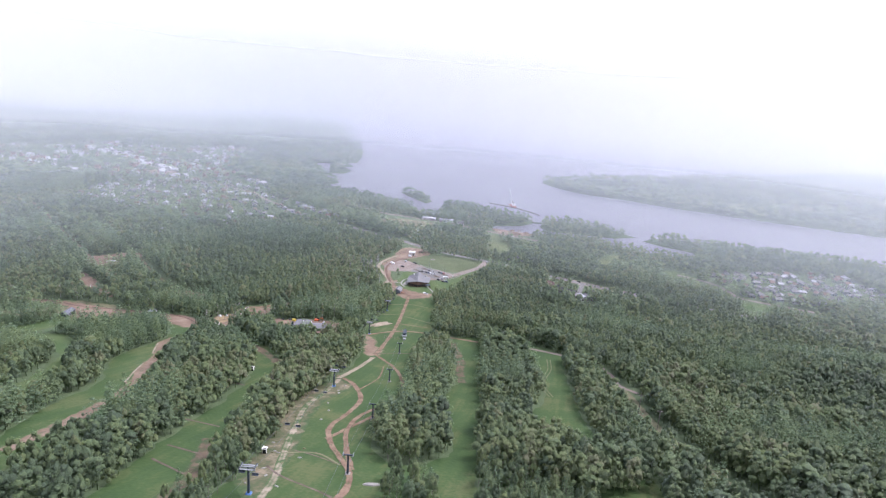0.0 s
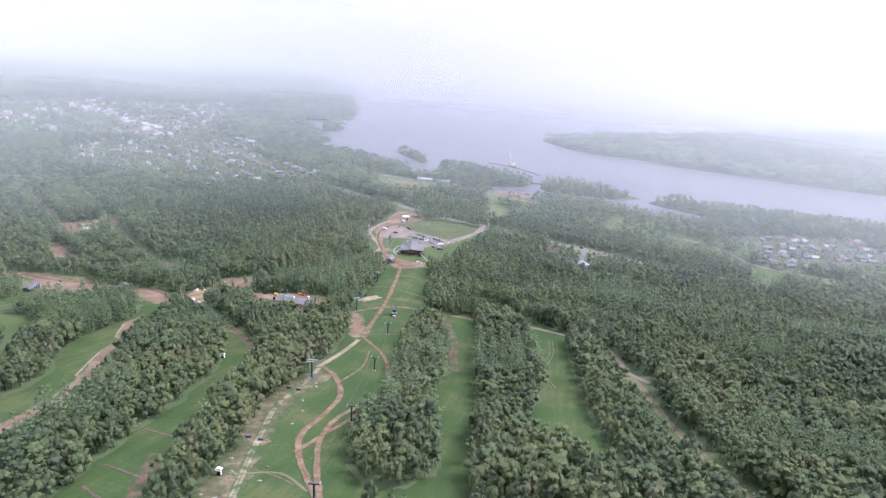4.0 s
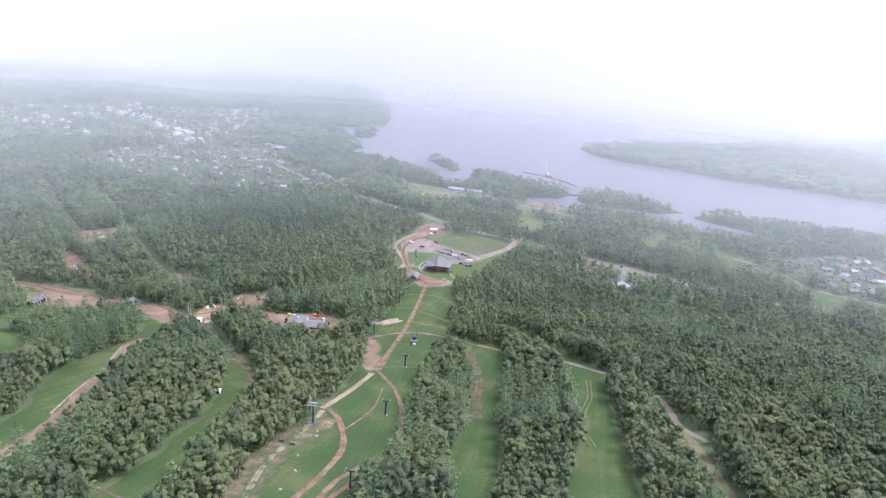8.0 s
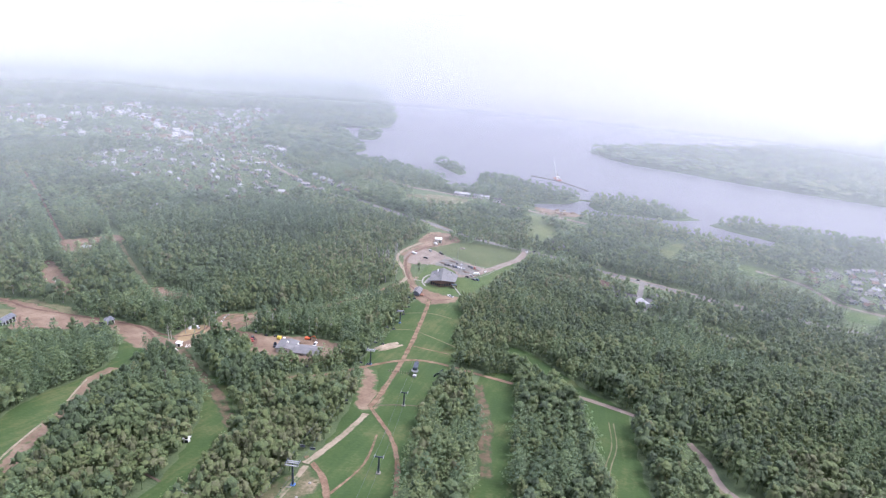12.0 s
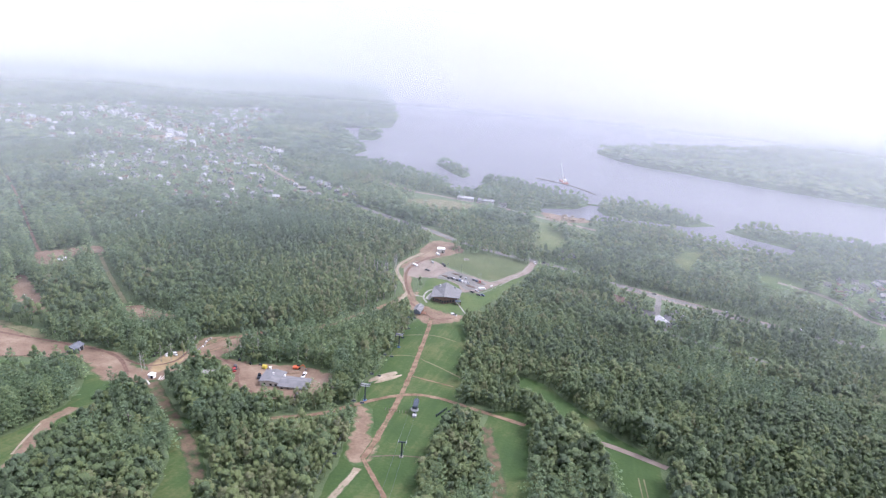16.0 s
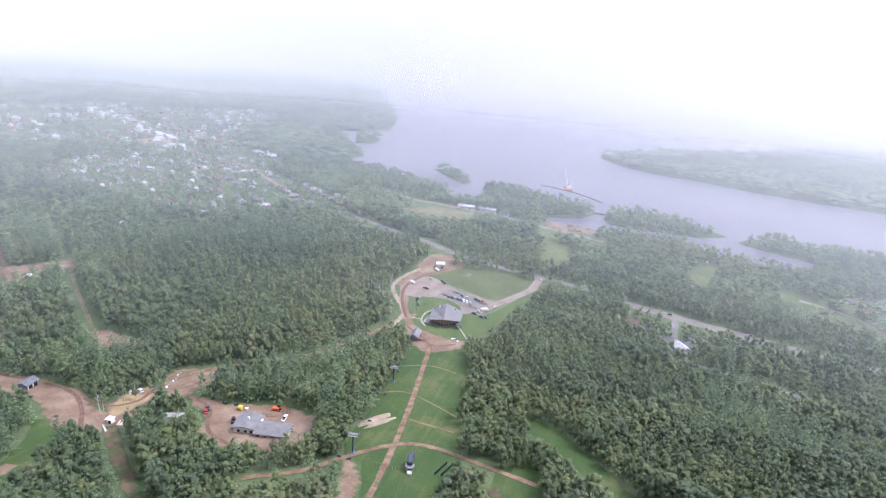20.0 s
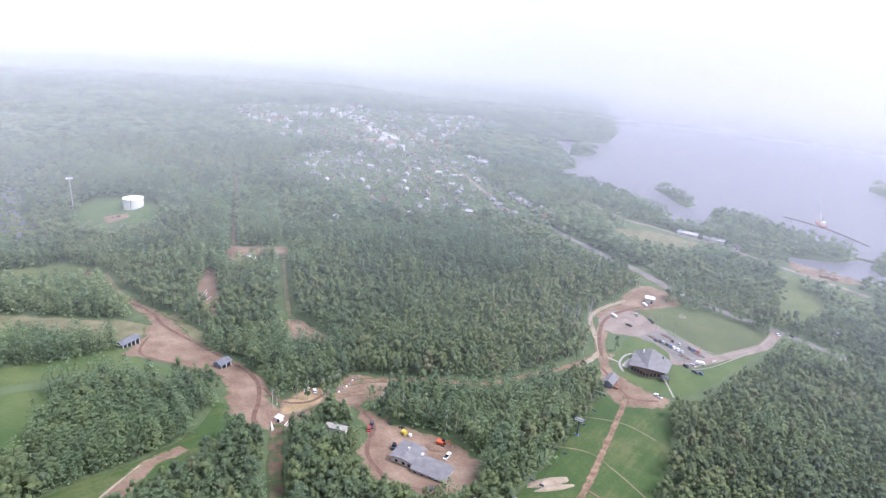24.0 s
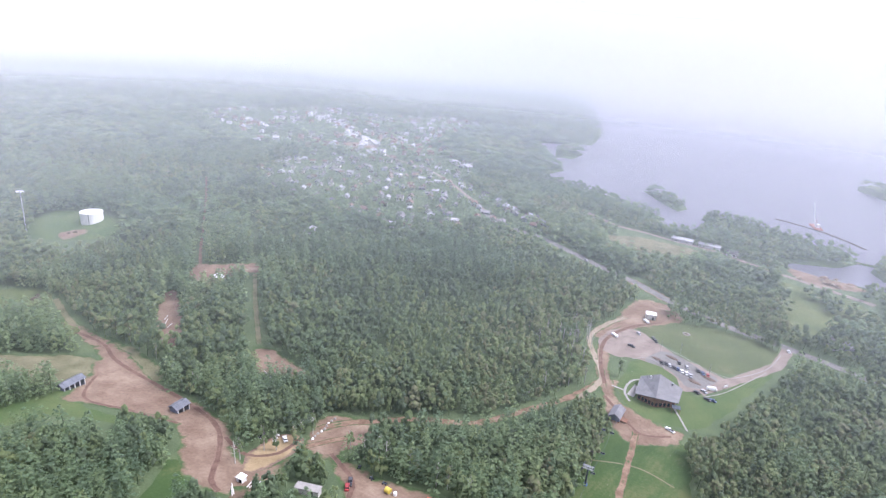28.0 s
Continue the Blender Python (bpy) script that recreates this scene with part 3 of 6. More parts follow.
TRACKS = {
    "ruts": (((-256, -118), (-230, -116), (-205, -121), (-150, -121), (-128, -124), (-112, -134), (-101, -144), (-94, -146)), 2.0, M_MUD, 0.24),
    "ruts_b": (((-120, -126), (-106, -128), (-99, -120), (-101, -108)), 1.6, M_MUD, 0.23),
    "ruts_c": (((-198, -134), (-180, -146), (-160, -139), (-140, -132)), 1.3, M_MUD, 0.22),
    "ruts_d": (((-86, -108), (-70, -114), (-64, -122), (-56, -131), (-40, -136), (-28, -130)), 1.8, M_MUD, 0.23),
    "ruts_e": (((-34, 14), (-44, 34), (-50, 56), (-46, 80), (-34, 104)), 2.2, M_MUD, 0.23),
    "ruts_f": (((-30, 4), (-18, -6), (-8, -14), (2, -6)), 1.6, M_MUD, 0.22),
    "main": (((-10, -14), (-4, -44), (7, -104), (13, -146), (15, -166)), 2.7, M_TRACK, 0.16),
    "loop": (((15, -166), (31, -186), (40, -204), (46, -225), (45, -248), (42, -263), (38, -280)), 1.8, M_TRACK, 0.17),
    "inner": (((12, -208), (23, -218), (33, -236), (35, -254), (35, -270), (42, -285), (54, -302), (57, -318), (50, -340)), 2.1, M_TRACK, 0.18),
    "middle": (((45, -238), (40, -254), (41, -270), (47, -286), (54, -300)), 1.9, M_TRACK, 0.19),
    "spur": (((26, -186), (30, -206), (28, -226)), 0.9, M_TRACK, 0.15),
    "sand": (((16, -172), (16, -190), (14, -212)), 2.8, M_SAND, 0.20),
    "run_edge": (((41, -326), (38, -312), (30, -290), (25, -275), (18, -252), (17, -232), (15, -213)), 2.2, M_SAND, 0.13),
    "run_left_scar": (((6, -292), (12, -304), (19, -319), (21, -336)), 4.5, M_SCAR, 0.13),
    "lodge_sand": (((-38, -6), (-37, 18), (-50, 39), (-58, 54), (-57, 75), (-52, 93)), 3.4, M_SAND, 0.17),
    "cross": (((-28, -152), (-13, -141), (-5, -129), (8, -114), (21, -110), (41, -115), (61, -121)), 2.6, M_TRACK, 0.19),
    "right": (((88, -124), (100, -129), (110, -134)), 3.0, M_GRAVEL, 0.15),
    "bend": (((127, -150), (131, -164), (133, -178), (140, -188)), 2.4, M_GRAVEL, 0.14),
    "strip": (((133, -178), (137, -200), (140, -222), (147, -252), (157, -290)), 4.0, M_STUBBLE, 0.10),
    "house": (((-101, -100), (-97, -91), (-84, -76), (-75, -67), (-60, -56), (-50, -33), (-42, -11), (-36, 15)), 4.0, M_TRACK, 0.14),
    "down": (((-92, -140), (-80, -150), (-64, -162), (-50, -172), (-34, -186), (-20, -200)), 5.0, M_SCAR, 0.15),
    "hill_road": (((-97, -172), (-95, -184), (-88, -194), (-79, -208), (-70, -228), (-57, -248), (-49, -266), (-42, -292), (-36, -320)), 5.5, M_DIRT, 0.16),
    "hill_sand": (((-96, -186), (-90, -196), (-84, -205)), 0.9, M_SAND, 0.22),
    "hill_sand_b": (((-75, -222), (-68, -236), (-60, -250)), 1.0, M_SAND, 0.22),
    "cut_road": (((-270, -28), (-281, -33), (-348, 12), (-414, 57), (-480, 100)), 2.2, M_TRACK, 0.10),
    "cut_trail": (((-258, -8), (-265, -3), (-325, 40), (-375, 76)), 1.6, M_GROUND, 0.10),
    "cut_line": (((-246, -19), (-211, -45), (-175, -70)), 3.0, M_STUBBLE, 0.09),
    "run_rut": (((100.4, -144), (101.4, -163), (99.4, -179), (99.4, -192), (103.4, -206)), 0.5, M_STUBBLE, 0.12),
    "run_rut_b": (((102.0, -144), (103.0, -163), (101.0, -179), (101.0, -192), (105.0, -206)), 0.5, M_STUBBLE, 0.12),
    "run_scar": (((48, -128), (51, -140), (55, -150), (60, -168), (61, -178), (66, -200)), 4.5, M_SCAR, 0.11),
    "left_road": (((-310, -105), (-280, -112), (-255, -116)), 4.0, M_STUBBLE, 0.13),
    "lodge_road": (((-32, 12), (-40, 26), (-46, 42), (-49, 58), (-47, 78)), 7.5, M_DIRT, 0.15),
    "stone_row_road": (((-96, -112), (-92, -102), (-88, -96)), 3.0, M_TRACK, 0.21),
    "drive": (((2, 38), (12, 60), (20, 80), (27, 100), (29, 128)), 6.0, M_GRAVEL, 0.18),
    "avenue": (((-230, 215), (-187, 195), (-159, 193), (-122, 178), (-95, 167), (-65, 157), (-41, 144), (-6, 134), (29, 132), (66, 127), (104, 114), (146, 107), (181, 100), (212, 98), (260, 96), (330, 90), (420, 80)), 7.2, M_ASPHALT, 0.16),
    "verge": (((96, 116), (121, 111), (145, 107), (188, 100), (208, 98)), 12.0, M_GRAVEL, 0.12),
    "verge_b": (((-72, 160), (-54, 151), (-38, 143)), 12.0, M_DIRT, 0.12),
    "side_road": (((124, 110), (121, 84), (120, 60), (123, 44), (134, 36), (150, 34), (164, 33), (180, 28)), 4.0, M_ASPHALT, 0.14),
    "rail": (((-180, 330), (-136, 308), (-111, 311), (-80, 310), (-46, 311), (10, 296), (70, 275)), 7.0, M_GRAVEL, 0.12),
    "highway": (((-212, 206), (-250, 236), (-300, 275), (-345, 305), (-389, 322), (-445, 334), (-523, 376), (-584, 410), (-675, 470), (-785, 500)), 4.0, M_GRAVEL, 0.15),
    "homes_road": (((222, 204), (236, 198), (255, 186), (264, 168), (272, 150), (301, 142), (340, 136)), 4.5, M_GRAVEL, 0.15),
}
ROAD_LABELS = {"verge": "wide bare gravel shoulder along the avenue", "verge_b": "bare reddish shoulder along the avenue", "avenue": "pale two-lane asphalt avenue", "drive": "pale gravel drive to the lodge", "sand": "pale sand road on the ski run"}
for key, (path_, width, mat_, lift) in TRACKS.items():
    strip("road" if width > 5 else "track", path_, width, mat_, lift, ROAD_LABELS.get(key, "worn earth track over grass"), worn=0.5 if mat_ is M_SCAR or key == "run_edge" else 1.0)
OPEN_GROUND = (RUN_LANE, MAIN_RUN, RUN_TWO, RUN_THREE, RUN_LEFT, RUN_FAR_LEFT, RUN_MEADOW, RUN_MEADOW_TWO, MEADOW_EDGE, GRASS_BANK, SAND_LOT, TRACK_END, FIELD_LEFT, FIELD_FAR, DIRT_LEFT, YARD, PAD, LODGE_DIRT, SHED_DIRT, LOT, TRAILER_SPOT,
               FIELD, LAWN, MEADOW_TWO, TANK_LAWN, SHORE_WORKS, CUT, CUT_END, BOG, GREEN_STRIP, HOMES_GREEN, TOWN_YARD, TANK_DIRT)
AVENUE_SEEN = (((-170, 204), (-144, 189), (-119, 178), (-97, 168)), ((-70, 158), (-54, 150), (-41, 144)), ((20, 132), (40, 131), (62, 127)), ((98, 115), (121, 111), (145, 107), (188, 100), (206, 98)))
# ---------------------------------------------------------------- sheets standing in for haze over the valley
# outward lean of the sheets, set for how brightly they catch sky and sun
HAZE_LEAN = 0.2


def haze_stand_in(radius, density, rise, top, colour):
    """A standing sheet that imitates a layer of the haze; it thins out towards the ground below it and the sky above
    it.
    """
    n, rows = 96, 16
    a = np.radians(-75 + 190 * np.arange(n + 1) / n)
    x, y = 60 - np.sin(a) * radius, -330 + np.cos(a) * radius
    foot = np.maximum(land(x, y), WATER_LEVEL)
    verts, thick = [], []
    for j in range(rows + 1):
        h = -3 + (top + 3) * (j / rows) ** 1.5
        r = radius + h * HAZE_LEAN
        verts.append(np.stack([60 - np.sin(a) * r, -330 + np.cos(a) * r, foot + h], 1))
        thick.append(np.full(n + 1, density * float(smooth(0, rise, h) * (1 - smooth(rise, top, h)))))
    faces = [(j * (n + 1) + i, j * (n + 1) + i + 1, (j + 1) * (n + 1) + i + 1, (j + 1) * (n + 1) + i) for j in range(rows) for i in range(n)]
    ob = raw_mesh("haze", np.concatenate(verts).tolist(), faces, haze_sheet_material("haze", colour), {"thickness": np.concatenate(thick).astype(np.float32)})
    ob.data.polygons.foreach_set("use_smooth", np.ones(len(faces), bool))
    return tagged(ob, "see-through sheet standing in for pale haze over the valley", "haze", kind="structure")


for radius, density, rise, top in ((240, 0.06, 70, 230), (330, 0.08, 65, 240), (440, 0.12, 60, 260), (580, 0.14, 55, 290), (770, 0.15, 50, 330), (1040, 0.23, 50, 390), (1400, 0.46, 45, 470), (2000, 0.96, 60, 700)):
    # sheet colour runs from bluish near to whiter far, imitating haze with distance
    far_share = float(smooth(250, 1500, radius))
    haze_stand_in(radius, density, rise, top, (0.88 + 0.065 * far_share, 0.93 + 0.015 * far_share, 0.98 - 0.01 * far_share))


# ---------------------------------------------------------------- woods
rng = np.random.default_rng(7)


def facets(points, normals, size, jitter=0.3, squash=0.85):
    """One leaf clump at each point, roughly square to its normal; gives the triangles and the directions from which they catch the light."""
    n = len(points)
    nn = normals + rng.normal(0, jitter, (n, 3)) + np.array((0, 0, 0.3))
    nn /= np.linalg.norm(nn, axis=1, keepdims=True) + 1e-9
    side = np.cross(nn, rng.normal(0, 1, (n, 3)))
    side /= np.linalg.norm(side, axis=1, keepdims=True) + 1e-9
    up = np.cross(nn, side)
    s = size * rng.uniform(0.7, 1.35, (n, 1))
    lit = normals + rng.normal(0, 0.22, (n, 3)) + np.array((0, 0, 0.25))
    lit /= np.linalg.norm(lit, axis=1, keepdims=True)
    return np.stack([points + side * s, points - side * s * 0.55 + up * s * squash, points - side * s * 0.55 - up * s * squash], 1), np.repeat(lit[:, None], 3, 1)


def ball_faces():
    bm = bmesh.new()
    bmesh.ops.create_icosphere(bm, subdivisions=1, radius=1.0)
    co, tri = np.array([v.co[:] for v in bm.verts]), np.array([[v.index for v in f.verts] for f in bm.faces])
    bm.free()
    return co, tri[co[tri][:, :, 2].mean(1) > -0.35]


BALL, BALL_TRIS = ball_faces()


def broad_crown(n, size, slim=1.0, k=9):
    """A leafy crown one metre high and about 0.8 wide: rounded uneven clumps on limbs round an egg-shaped middle, with loose leaves over them."""
    h = np.sort(rng.uniform(0.34, 0.84, k))
    a = np.arange(k) * 2.4 + rng.uniform(-0.5, 0.5, k)
    reach = slim * 0.27 * np.sqrt(np.clip(1 - ((h - 0.50) / 0.47) ** 2, 0.05, 1)) * rng.uniform(0.65, 1.12, k)
    mid = np.stack([np.cos(a) * reach, np.sin(a) * reach, h], 1)
    mid[-1] = (rng.normal(0, 0.03), rng.normal(0, 0.03), 0.86)
    big = rng.uniform(0.085, 0.165, k) * (0.8 + 0.2 * slim) * (1 + 0.5 * max(0, 6 - k) / 6)
    middle, egg = np.array((0, 0, 0.45)), np.array((0.42 * slim, 0.42 * slim, 0.5))

    def lit_side(p, d):
        out = 0.20 * d + 0.60 * (p - middle) / egg + np.array((0, 0, 0.7))
        return out / np.linalg.norm(out, axis=-1, keepdims=True)
    tris, lit = [], []
    for c, r in zip(mid, big):
        ball = BALL * rng.uniform(0.62, 1.2, (len(BALL), 1))
        p = c + ball * r
        tris.append(p[BALL_TRIS]), lit.append(lit_side(p, BALL)[BALL_TRIS])
    which = rng.integers(0, k, n)
    d = rng.normal(0, 1, (n, 3))
    d[:, 2] = np.abs(d[:, 2]) * 0.95 - 0.3
    d /= np.linalg.norm(d, axis=1, keepdims=True)
    p = mid[which] + d * (big[which] * rng.uniform(0.9, 1.38, n))[:, None]
    loose = facets(p, lit_side(p, d), size)
    return np.concatenate(tris + [loose[0]]), np.concatenate(lit + [loose[1]])


def needle_crown(n, size):
    """A pine one metre high: separate flat boughs in tiers round the stem, upturned at the tips, with air between them."""
    tiers = 9
    level = np.minimum((rng.uniform(0, 1, n) ** 1.25 * tiers).astype(int), tiers - 1)
    bough = rng.integers(0, 5, n)
    h0 = 0.20 + 0.78 * level / (tiers - 1)
    turn = level * 1.9 + bough * 2 * np.pi / 5 + 0.25 * np.sin(level * 7.0 + bough * 3.0)
    long = (0.44 * (1 - h0) ** 0.62 + 0.025) * (0.75 + 0.3 * np.sin(level * 5.0 + bough * 11.0) ** 2)
    u = rng.uniform(0.15, 1.0, n) ** 0.7
    wide = rng.normal(0, 0.14, n) * u
    p = np.stack([np.cos(turn + wide) * long * u, np.sin(turn + wide) * long * u, h0 - 0.035 + 0.06 * u * u + rng.normal(0, 0.007, n)], 1)
    d = np.stack([np.cos(turn) * 0.6 * u, np.sin(turn) * 0.6 * u, np.full(n, 0.8)], 1)
    return facets(p, d, size, 0.22, 0.6)


def trunk_facets(r, top):
    a = np.array([0, 2.1, 4.2])
    ring = np.stack([np.cos(a) * r, np.sin(a) * r, np.zeros(3)], 1)
    tip = np.array([[0, 0, top]] * 3)
    return np.stack([ring, np.roll(ring, -1, 0), tip], 1), np.repeat(np.stack([np.cos(a + 1), np.sin(a + 1), np.zeros(3)], 1)[:, None], 3, 1)


def planted(template_list, where, heights, widths, lean=0.06):
    """Copies of the templates at the places, each turned, scaled and leaning a little; the triangles, their lit sides and a tree number for each."""
    out, lit, owner = [], [], []
    pick = rng.integers(0, len(template_list), len(where))
    for k, (tpl, face) in enumerate(template_list):
        idx = np.nonzero(pick == k)[0]
        if not len(idx):
            continue
        a = rng.uniform(0, 2 * np.pi, len(idx))
        c, s = np.cos(a)[:, None, None], np.sin(a)[:, None, None]
        x, y, z = tpl[None, :, :, 0], tpl[None, :, :, 1], tpl[None, :, :, 2]
        w, h = widths[idx][:, None, None], heights[idx][:, None, None]
        lx, ly = rng.normal(0, lean, (2, len(idx), 1, 1))
        px = (x * c - y * s) * w + lx * z * h + where[idx, 0][:, None, None]
        py = (x * s + y * c) * w + ly * z * h + where[idx, 1][:, None, None]
        pz = z * h + where[idx, 2][:, None, None]
        out.append(np.stack([px, py, pz], -1).reshape(-1, 3, 3))
        lit.append(np.stack([face[None, :, :, 0] * c - face[None, :, :, 1] * s, face[None, :, :, 0] * s + face[None, :, :, 1] * c, face[None, :, :, 2] + 0 * c], -1).reshape(-1, 3, 3))
        owner.append(np.repeat(idx, len(tpl)))
    return np.concatenate(out), np.concatenate(lit), np.concatenate(owner)


def joined(*pieces):
    return tuple(np.concatenate(c) for c in zip(*pieces))


def value_noise(x, y, scale, seed):
    """Cheap smooth noise over the plan, 0 to 1."""
    r = np.random.default_rng(seed).uniform(0, 1, (64, 64))
    u, v = x * scale, y * scale
    i, j = np.floor(u).astype(int), np.floor(v).astype(int)
    f, g = u - i, v - j
    f, g = f * f * (3 - 2 * f), g * g * (3 - 2 * g)
    at = lambda a, b: r[a % 64, b % 64]
    return (at(i, j) * (1 - f) + at(i + 1, j) * f) * (1 - g) + (at(i, j + 1) * (1 - f) + at(i + 1, j + 1) * f) * g


TOWN = ((-446, 118), (-504, 198), (-515, 275), (-444, 322), (-406, 366), (-373, 435), (-306, 300), (-259, 272), (-200, 245), (-165, 218), (-188, 188), (-213, 159), (-249, 117), (-311, 112), (-376, 122))
TOWN_FAR = ((-900, 330), (-880, 560), (-760, 620), (-700, 800), (-600, 810), (-540, 600), (-470, 480), (-400, 450), (-440, 330), (-520, 285), (-570, 230), (-700, 290))
HOMES_RIVER = ((248, 204), (275, 233), (345, 271), (420, 285), (430, 200), (301, 146), (281, 157), (260, 192))
HOMES_ROAD = ((88, 66), (96, 88), (140, 84), (136, 52), (116, 42), (94, 48))


OPEN_ROADS = ("cut_road", "cut_line", "drive", "main", "cross", "hill_road", "strip", "bend", "rail", "homes_road")
COPSES = (((66, -318), (65, -304), (69, -299), (77, -304), (81, -316)), ((115, -294), (115, -273), (121, -268), (129, -271), (128, -290)), ((55, -282), (62, -288), (74, -284), (72, -262), (54, -262)), ((-214, -184), (-208, -166), (-201, -150), (-191, -150), (-187, -174), (-190, -190)), ((-33, 110), (-20, 115), (-8, 121), (14, 122), (27, 117), (27, 128), (-6, 131), (-36, 139), (-36, 126)))


def plantable(x, y):
    """Where trees may stand: off the water, roads, runs and yards, with a margin on the uphill side kept low."""
    ok = wetness(x, y) < -3
    for share in (8, 15):
        ok &= (y < 150) | (wetness(x + (x - 70) * share / 900, y + share) < -1)
    for poly in OPEN_GROUND:
        xs, ys = [p[0] for p in poly], [p[1] for p in poly]
        near = ok & (x > min(xs) - 30) & (x < max(xs) + 30) & (y > min(ys) - 45) & (y < max(ys) + 5)
        i = np.nonzero(near)
        d = np.hypot(x[i] - 70, y[i] + 330)
        reach = (1.6 if poly in (PAD, CUT, CUT_END) else 3.2 if poly in (YARD, DIRT_LEFT, SAND_LOT, TRACK_END, GRASS_BANK, LODGE_DIRT, SHED_DIRT, TRAILER_SPOT) else 5.2) * d / 100
        for share in (-0.1, 0, 0.25, 0.5, 0.75, 1.0):
            ok[i] &= ~inside(poly, x[i] + (x[i] - 70) * share * reach / d, y[i] + (y[i] + 330) * share * reach / d)
    for key, (path_, width, *_) in TRACKS.items():
        d = np.hypot(x - 70, y + 330)
        reach = (4.5 if key in OPEN_ROADS else 1.0 if key in ("avenue", "down") else 2.0) * d / 100
        for share in (0, 0.17, 0.34, 0.5, 0.67, 0.84, 1.0) if key in OPEN_ROADS else (0, 0.5, 1.0):
            ok &= edge_distance(path_, x + (x - 70) * share * reach / d, y + (y + 330) * share * reach / d, False) > width / 2 + 1.6
    for path_ in AVENUE_SEEN:
        for share in (0.2, 0.4, 0.6, 0.8, 1.0):
            ok &= edge_distance(path_, x + (x - 70) * share * 0.042, y + (y + 330) * share * 0.042, False) > 5.0
    ok &= ~inside(MEADOW, x, y) | (value_noise(x, y, 0.06, 12) > 0.62)
    for copse in COPSES:
        ok |= inside(copse, x, y)
    return ok


def places(spacing, near, far):
    """Jittered places for trees between two distances from the hill top."""
    n = int(far * 2 / spacing)
    gx, gy = np.meshgrid(np.arange(-far, far, spacing), np.arange(-60, far, spacing))
    x = 60 + gx.ravel() + rng.uniform(-0.5, 0.5, gx.size) * spacing
    y = -300 + gy.ravel() + rng.uniform(-0.5, 0.5, gx.size) * spacing
    d = np.hypot(x - 60, y + 300)
    seen = (d >= near) & (d < far) & (x < 130 + (y + 427) * 0.72) & (y > -345) & (x > 60 - 1.25 * (y + 427) - 30)
    seen |= (d >= near) & (d < far) & (x < 60) & (y > -250 + (35 - x) * 0.10)
    x, y = x[seen], y[seen]
    ok = plantable(x, y)
    ok &= rng.uniform(0, 1, len(x)) > 0.04
    x, y = x[ok], y[ok]
    for poly, share in ((TOWN, 0.36), (TOWN_FAR, 0.28), (HOMES_RIVER, 0.66), (HOMES_ROAD, 0.2)):
        keep = ~inside(poly, x, y) | (rng.uniform(0, 1, len(x)) > share)
        x, y = x[keep], y[keep]
    return x, y


WOODS = ((2.85, 0, 215, 74, 92, 0.034, 9), (3.1, 215, 310, 34, 44, 0.050, 7), (3.6, 310, 480, 20, 24, 0.078, 3), (5.0, 480, 820, 9, 12, 0.12, 2), (11.0, 820, 1700, 6, 8, 0.16, 1))
for spacing, near, far, n_broad, n_needle, size, clumps in WOODS:
    x, y = places(spacing, near, far)
    grow = max(1.0, spacing / 3.4)
    if near == 0:
        # the trees nearest the flight stand as things of their own
        order = np.argsort(np.hypot(x - 70, (y + 330) * 1.3))[:270]
        SINGLE_TREES = [(float(x[i]), float(y[i]), float(rng.uniform(5.5, 9.5)), float(rng.uniform(3.2, 5.2))) for i in order]
        x, y = np.delete(x, order), np.delete(y, order)
    stand = value_noise(x, y, 0.021, 3)
    kind_ = stand + rng.normal(0, 0.14, len(x)) + 0.15 * smooth(-60, -200, x)
    needle = kind_ > np.where(x > -20, 0.82, np.where((x < -90) & (y < -125), 0.36, 0.72))
    tone = np.clip(0.36 + 0.5 * (value_noise(x, y, 0.05, 9) - 0.5) + 0.5 * (value_noise(x, y, 0.012, 4) - 0.5) + rng.normal(0, 0.19, len(x)), 0, 0.84)
    z = land(x, y) - 0.15
    where = np.stack([x, y, z], 1)
    h = np.where(needle, rng.uniform(8.5, 14.0, len(x)), rng.uniform(6.2, 11.0, len(x)) * (0.8 + 0.4 * value_noise(x, y, 0.05, 5)))
    h = h * (1 if near < 800 else 1.1)
    for poly, low in ((TOWN, 0.58), (TOWN_FAR, 0.6), (HOMES_ROAD, 0.8), (HOMES_RIVER, 0.52)):
        h = np.where(inside(poly, x, y), h * low, h)
    w = np.where(needle, h * rng.uniform(0.75, 1.0, len(x)), h * rng.uniform(0.56, 0.86, len(x))) * grow
    broad_tpl = [joined(broad_crown(n_broad, size, (0.66, 0.85, 1.1)[i % 3], clumps), *([trunk_facets(0.02, 0.7)] if near < 480 else [])) for i in range(9)]
    needle_tpl = [joined(needle_crown(n_needle * 2, size * 1.15), *([trunk_facets(0.02, 0.95)] if near < 480 else [])) for _ in range(5)]
    for mask, tpl, mat_, label in ((~needle, broad_tpl, M_LEAF, "dense mixed broadleaf woodland in full leaf"), (needle, needle_tpl, M_NEEDLE, "dark green pines and spruces standing in the woods")):
        tris, lit, owner = planted(tpl, where[mask], h[mask], w[mask])
        tagged(soup("woodland", tris, lit, tone[mask][owner], mat_), label, "trees", kind="stuff")



# ---------------------------------------------------------------- buildings
def shape(name, verts, faces, material, parent, label="", thick=0.0):
    bm = bmesh.new()
    vs = [bm.verts.new(v) for v in verts]
    fs = [bm.faces.new([vs[i] for i in f]) for f in faces]
    bmesh.ops.recalc_face_normals(bm, faces=bm.faces)
    if thick:
        bmesh.ops.solidify(bm, geom=bm.faces[:], thickness=thick)
    return part(name, bm, material, parent, label)


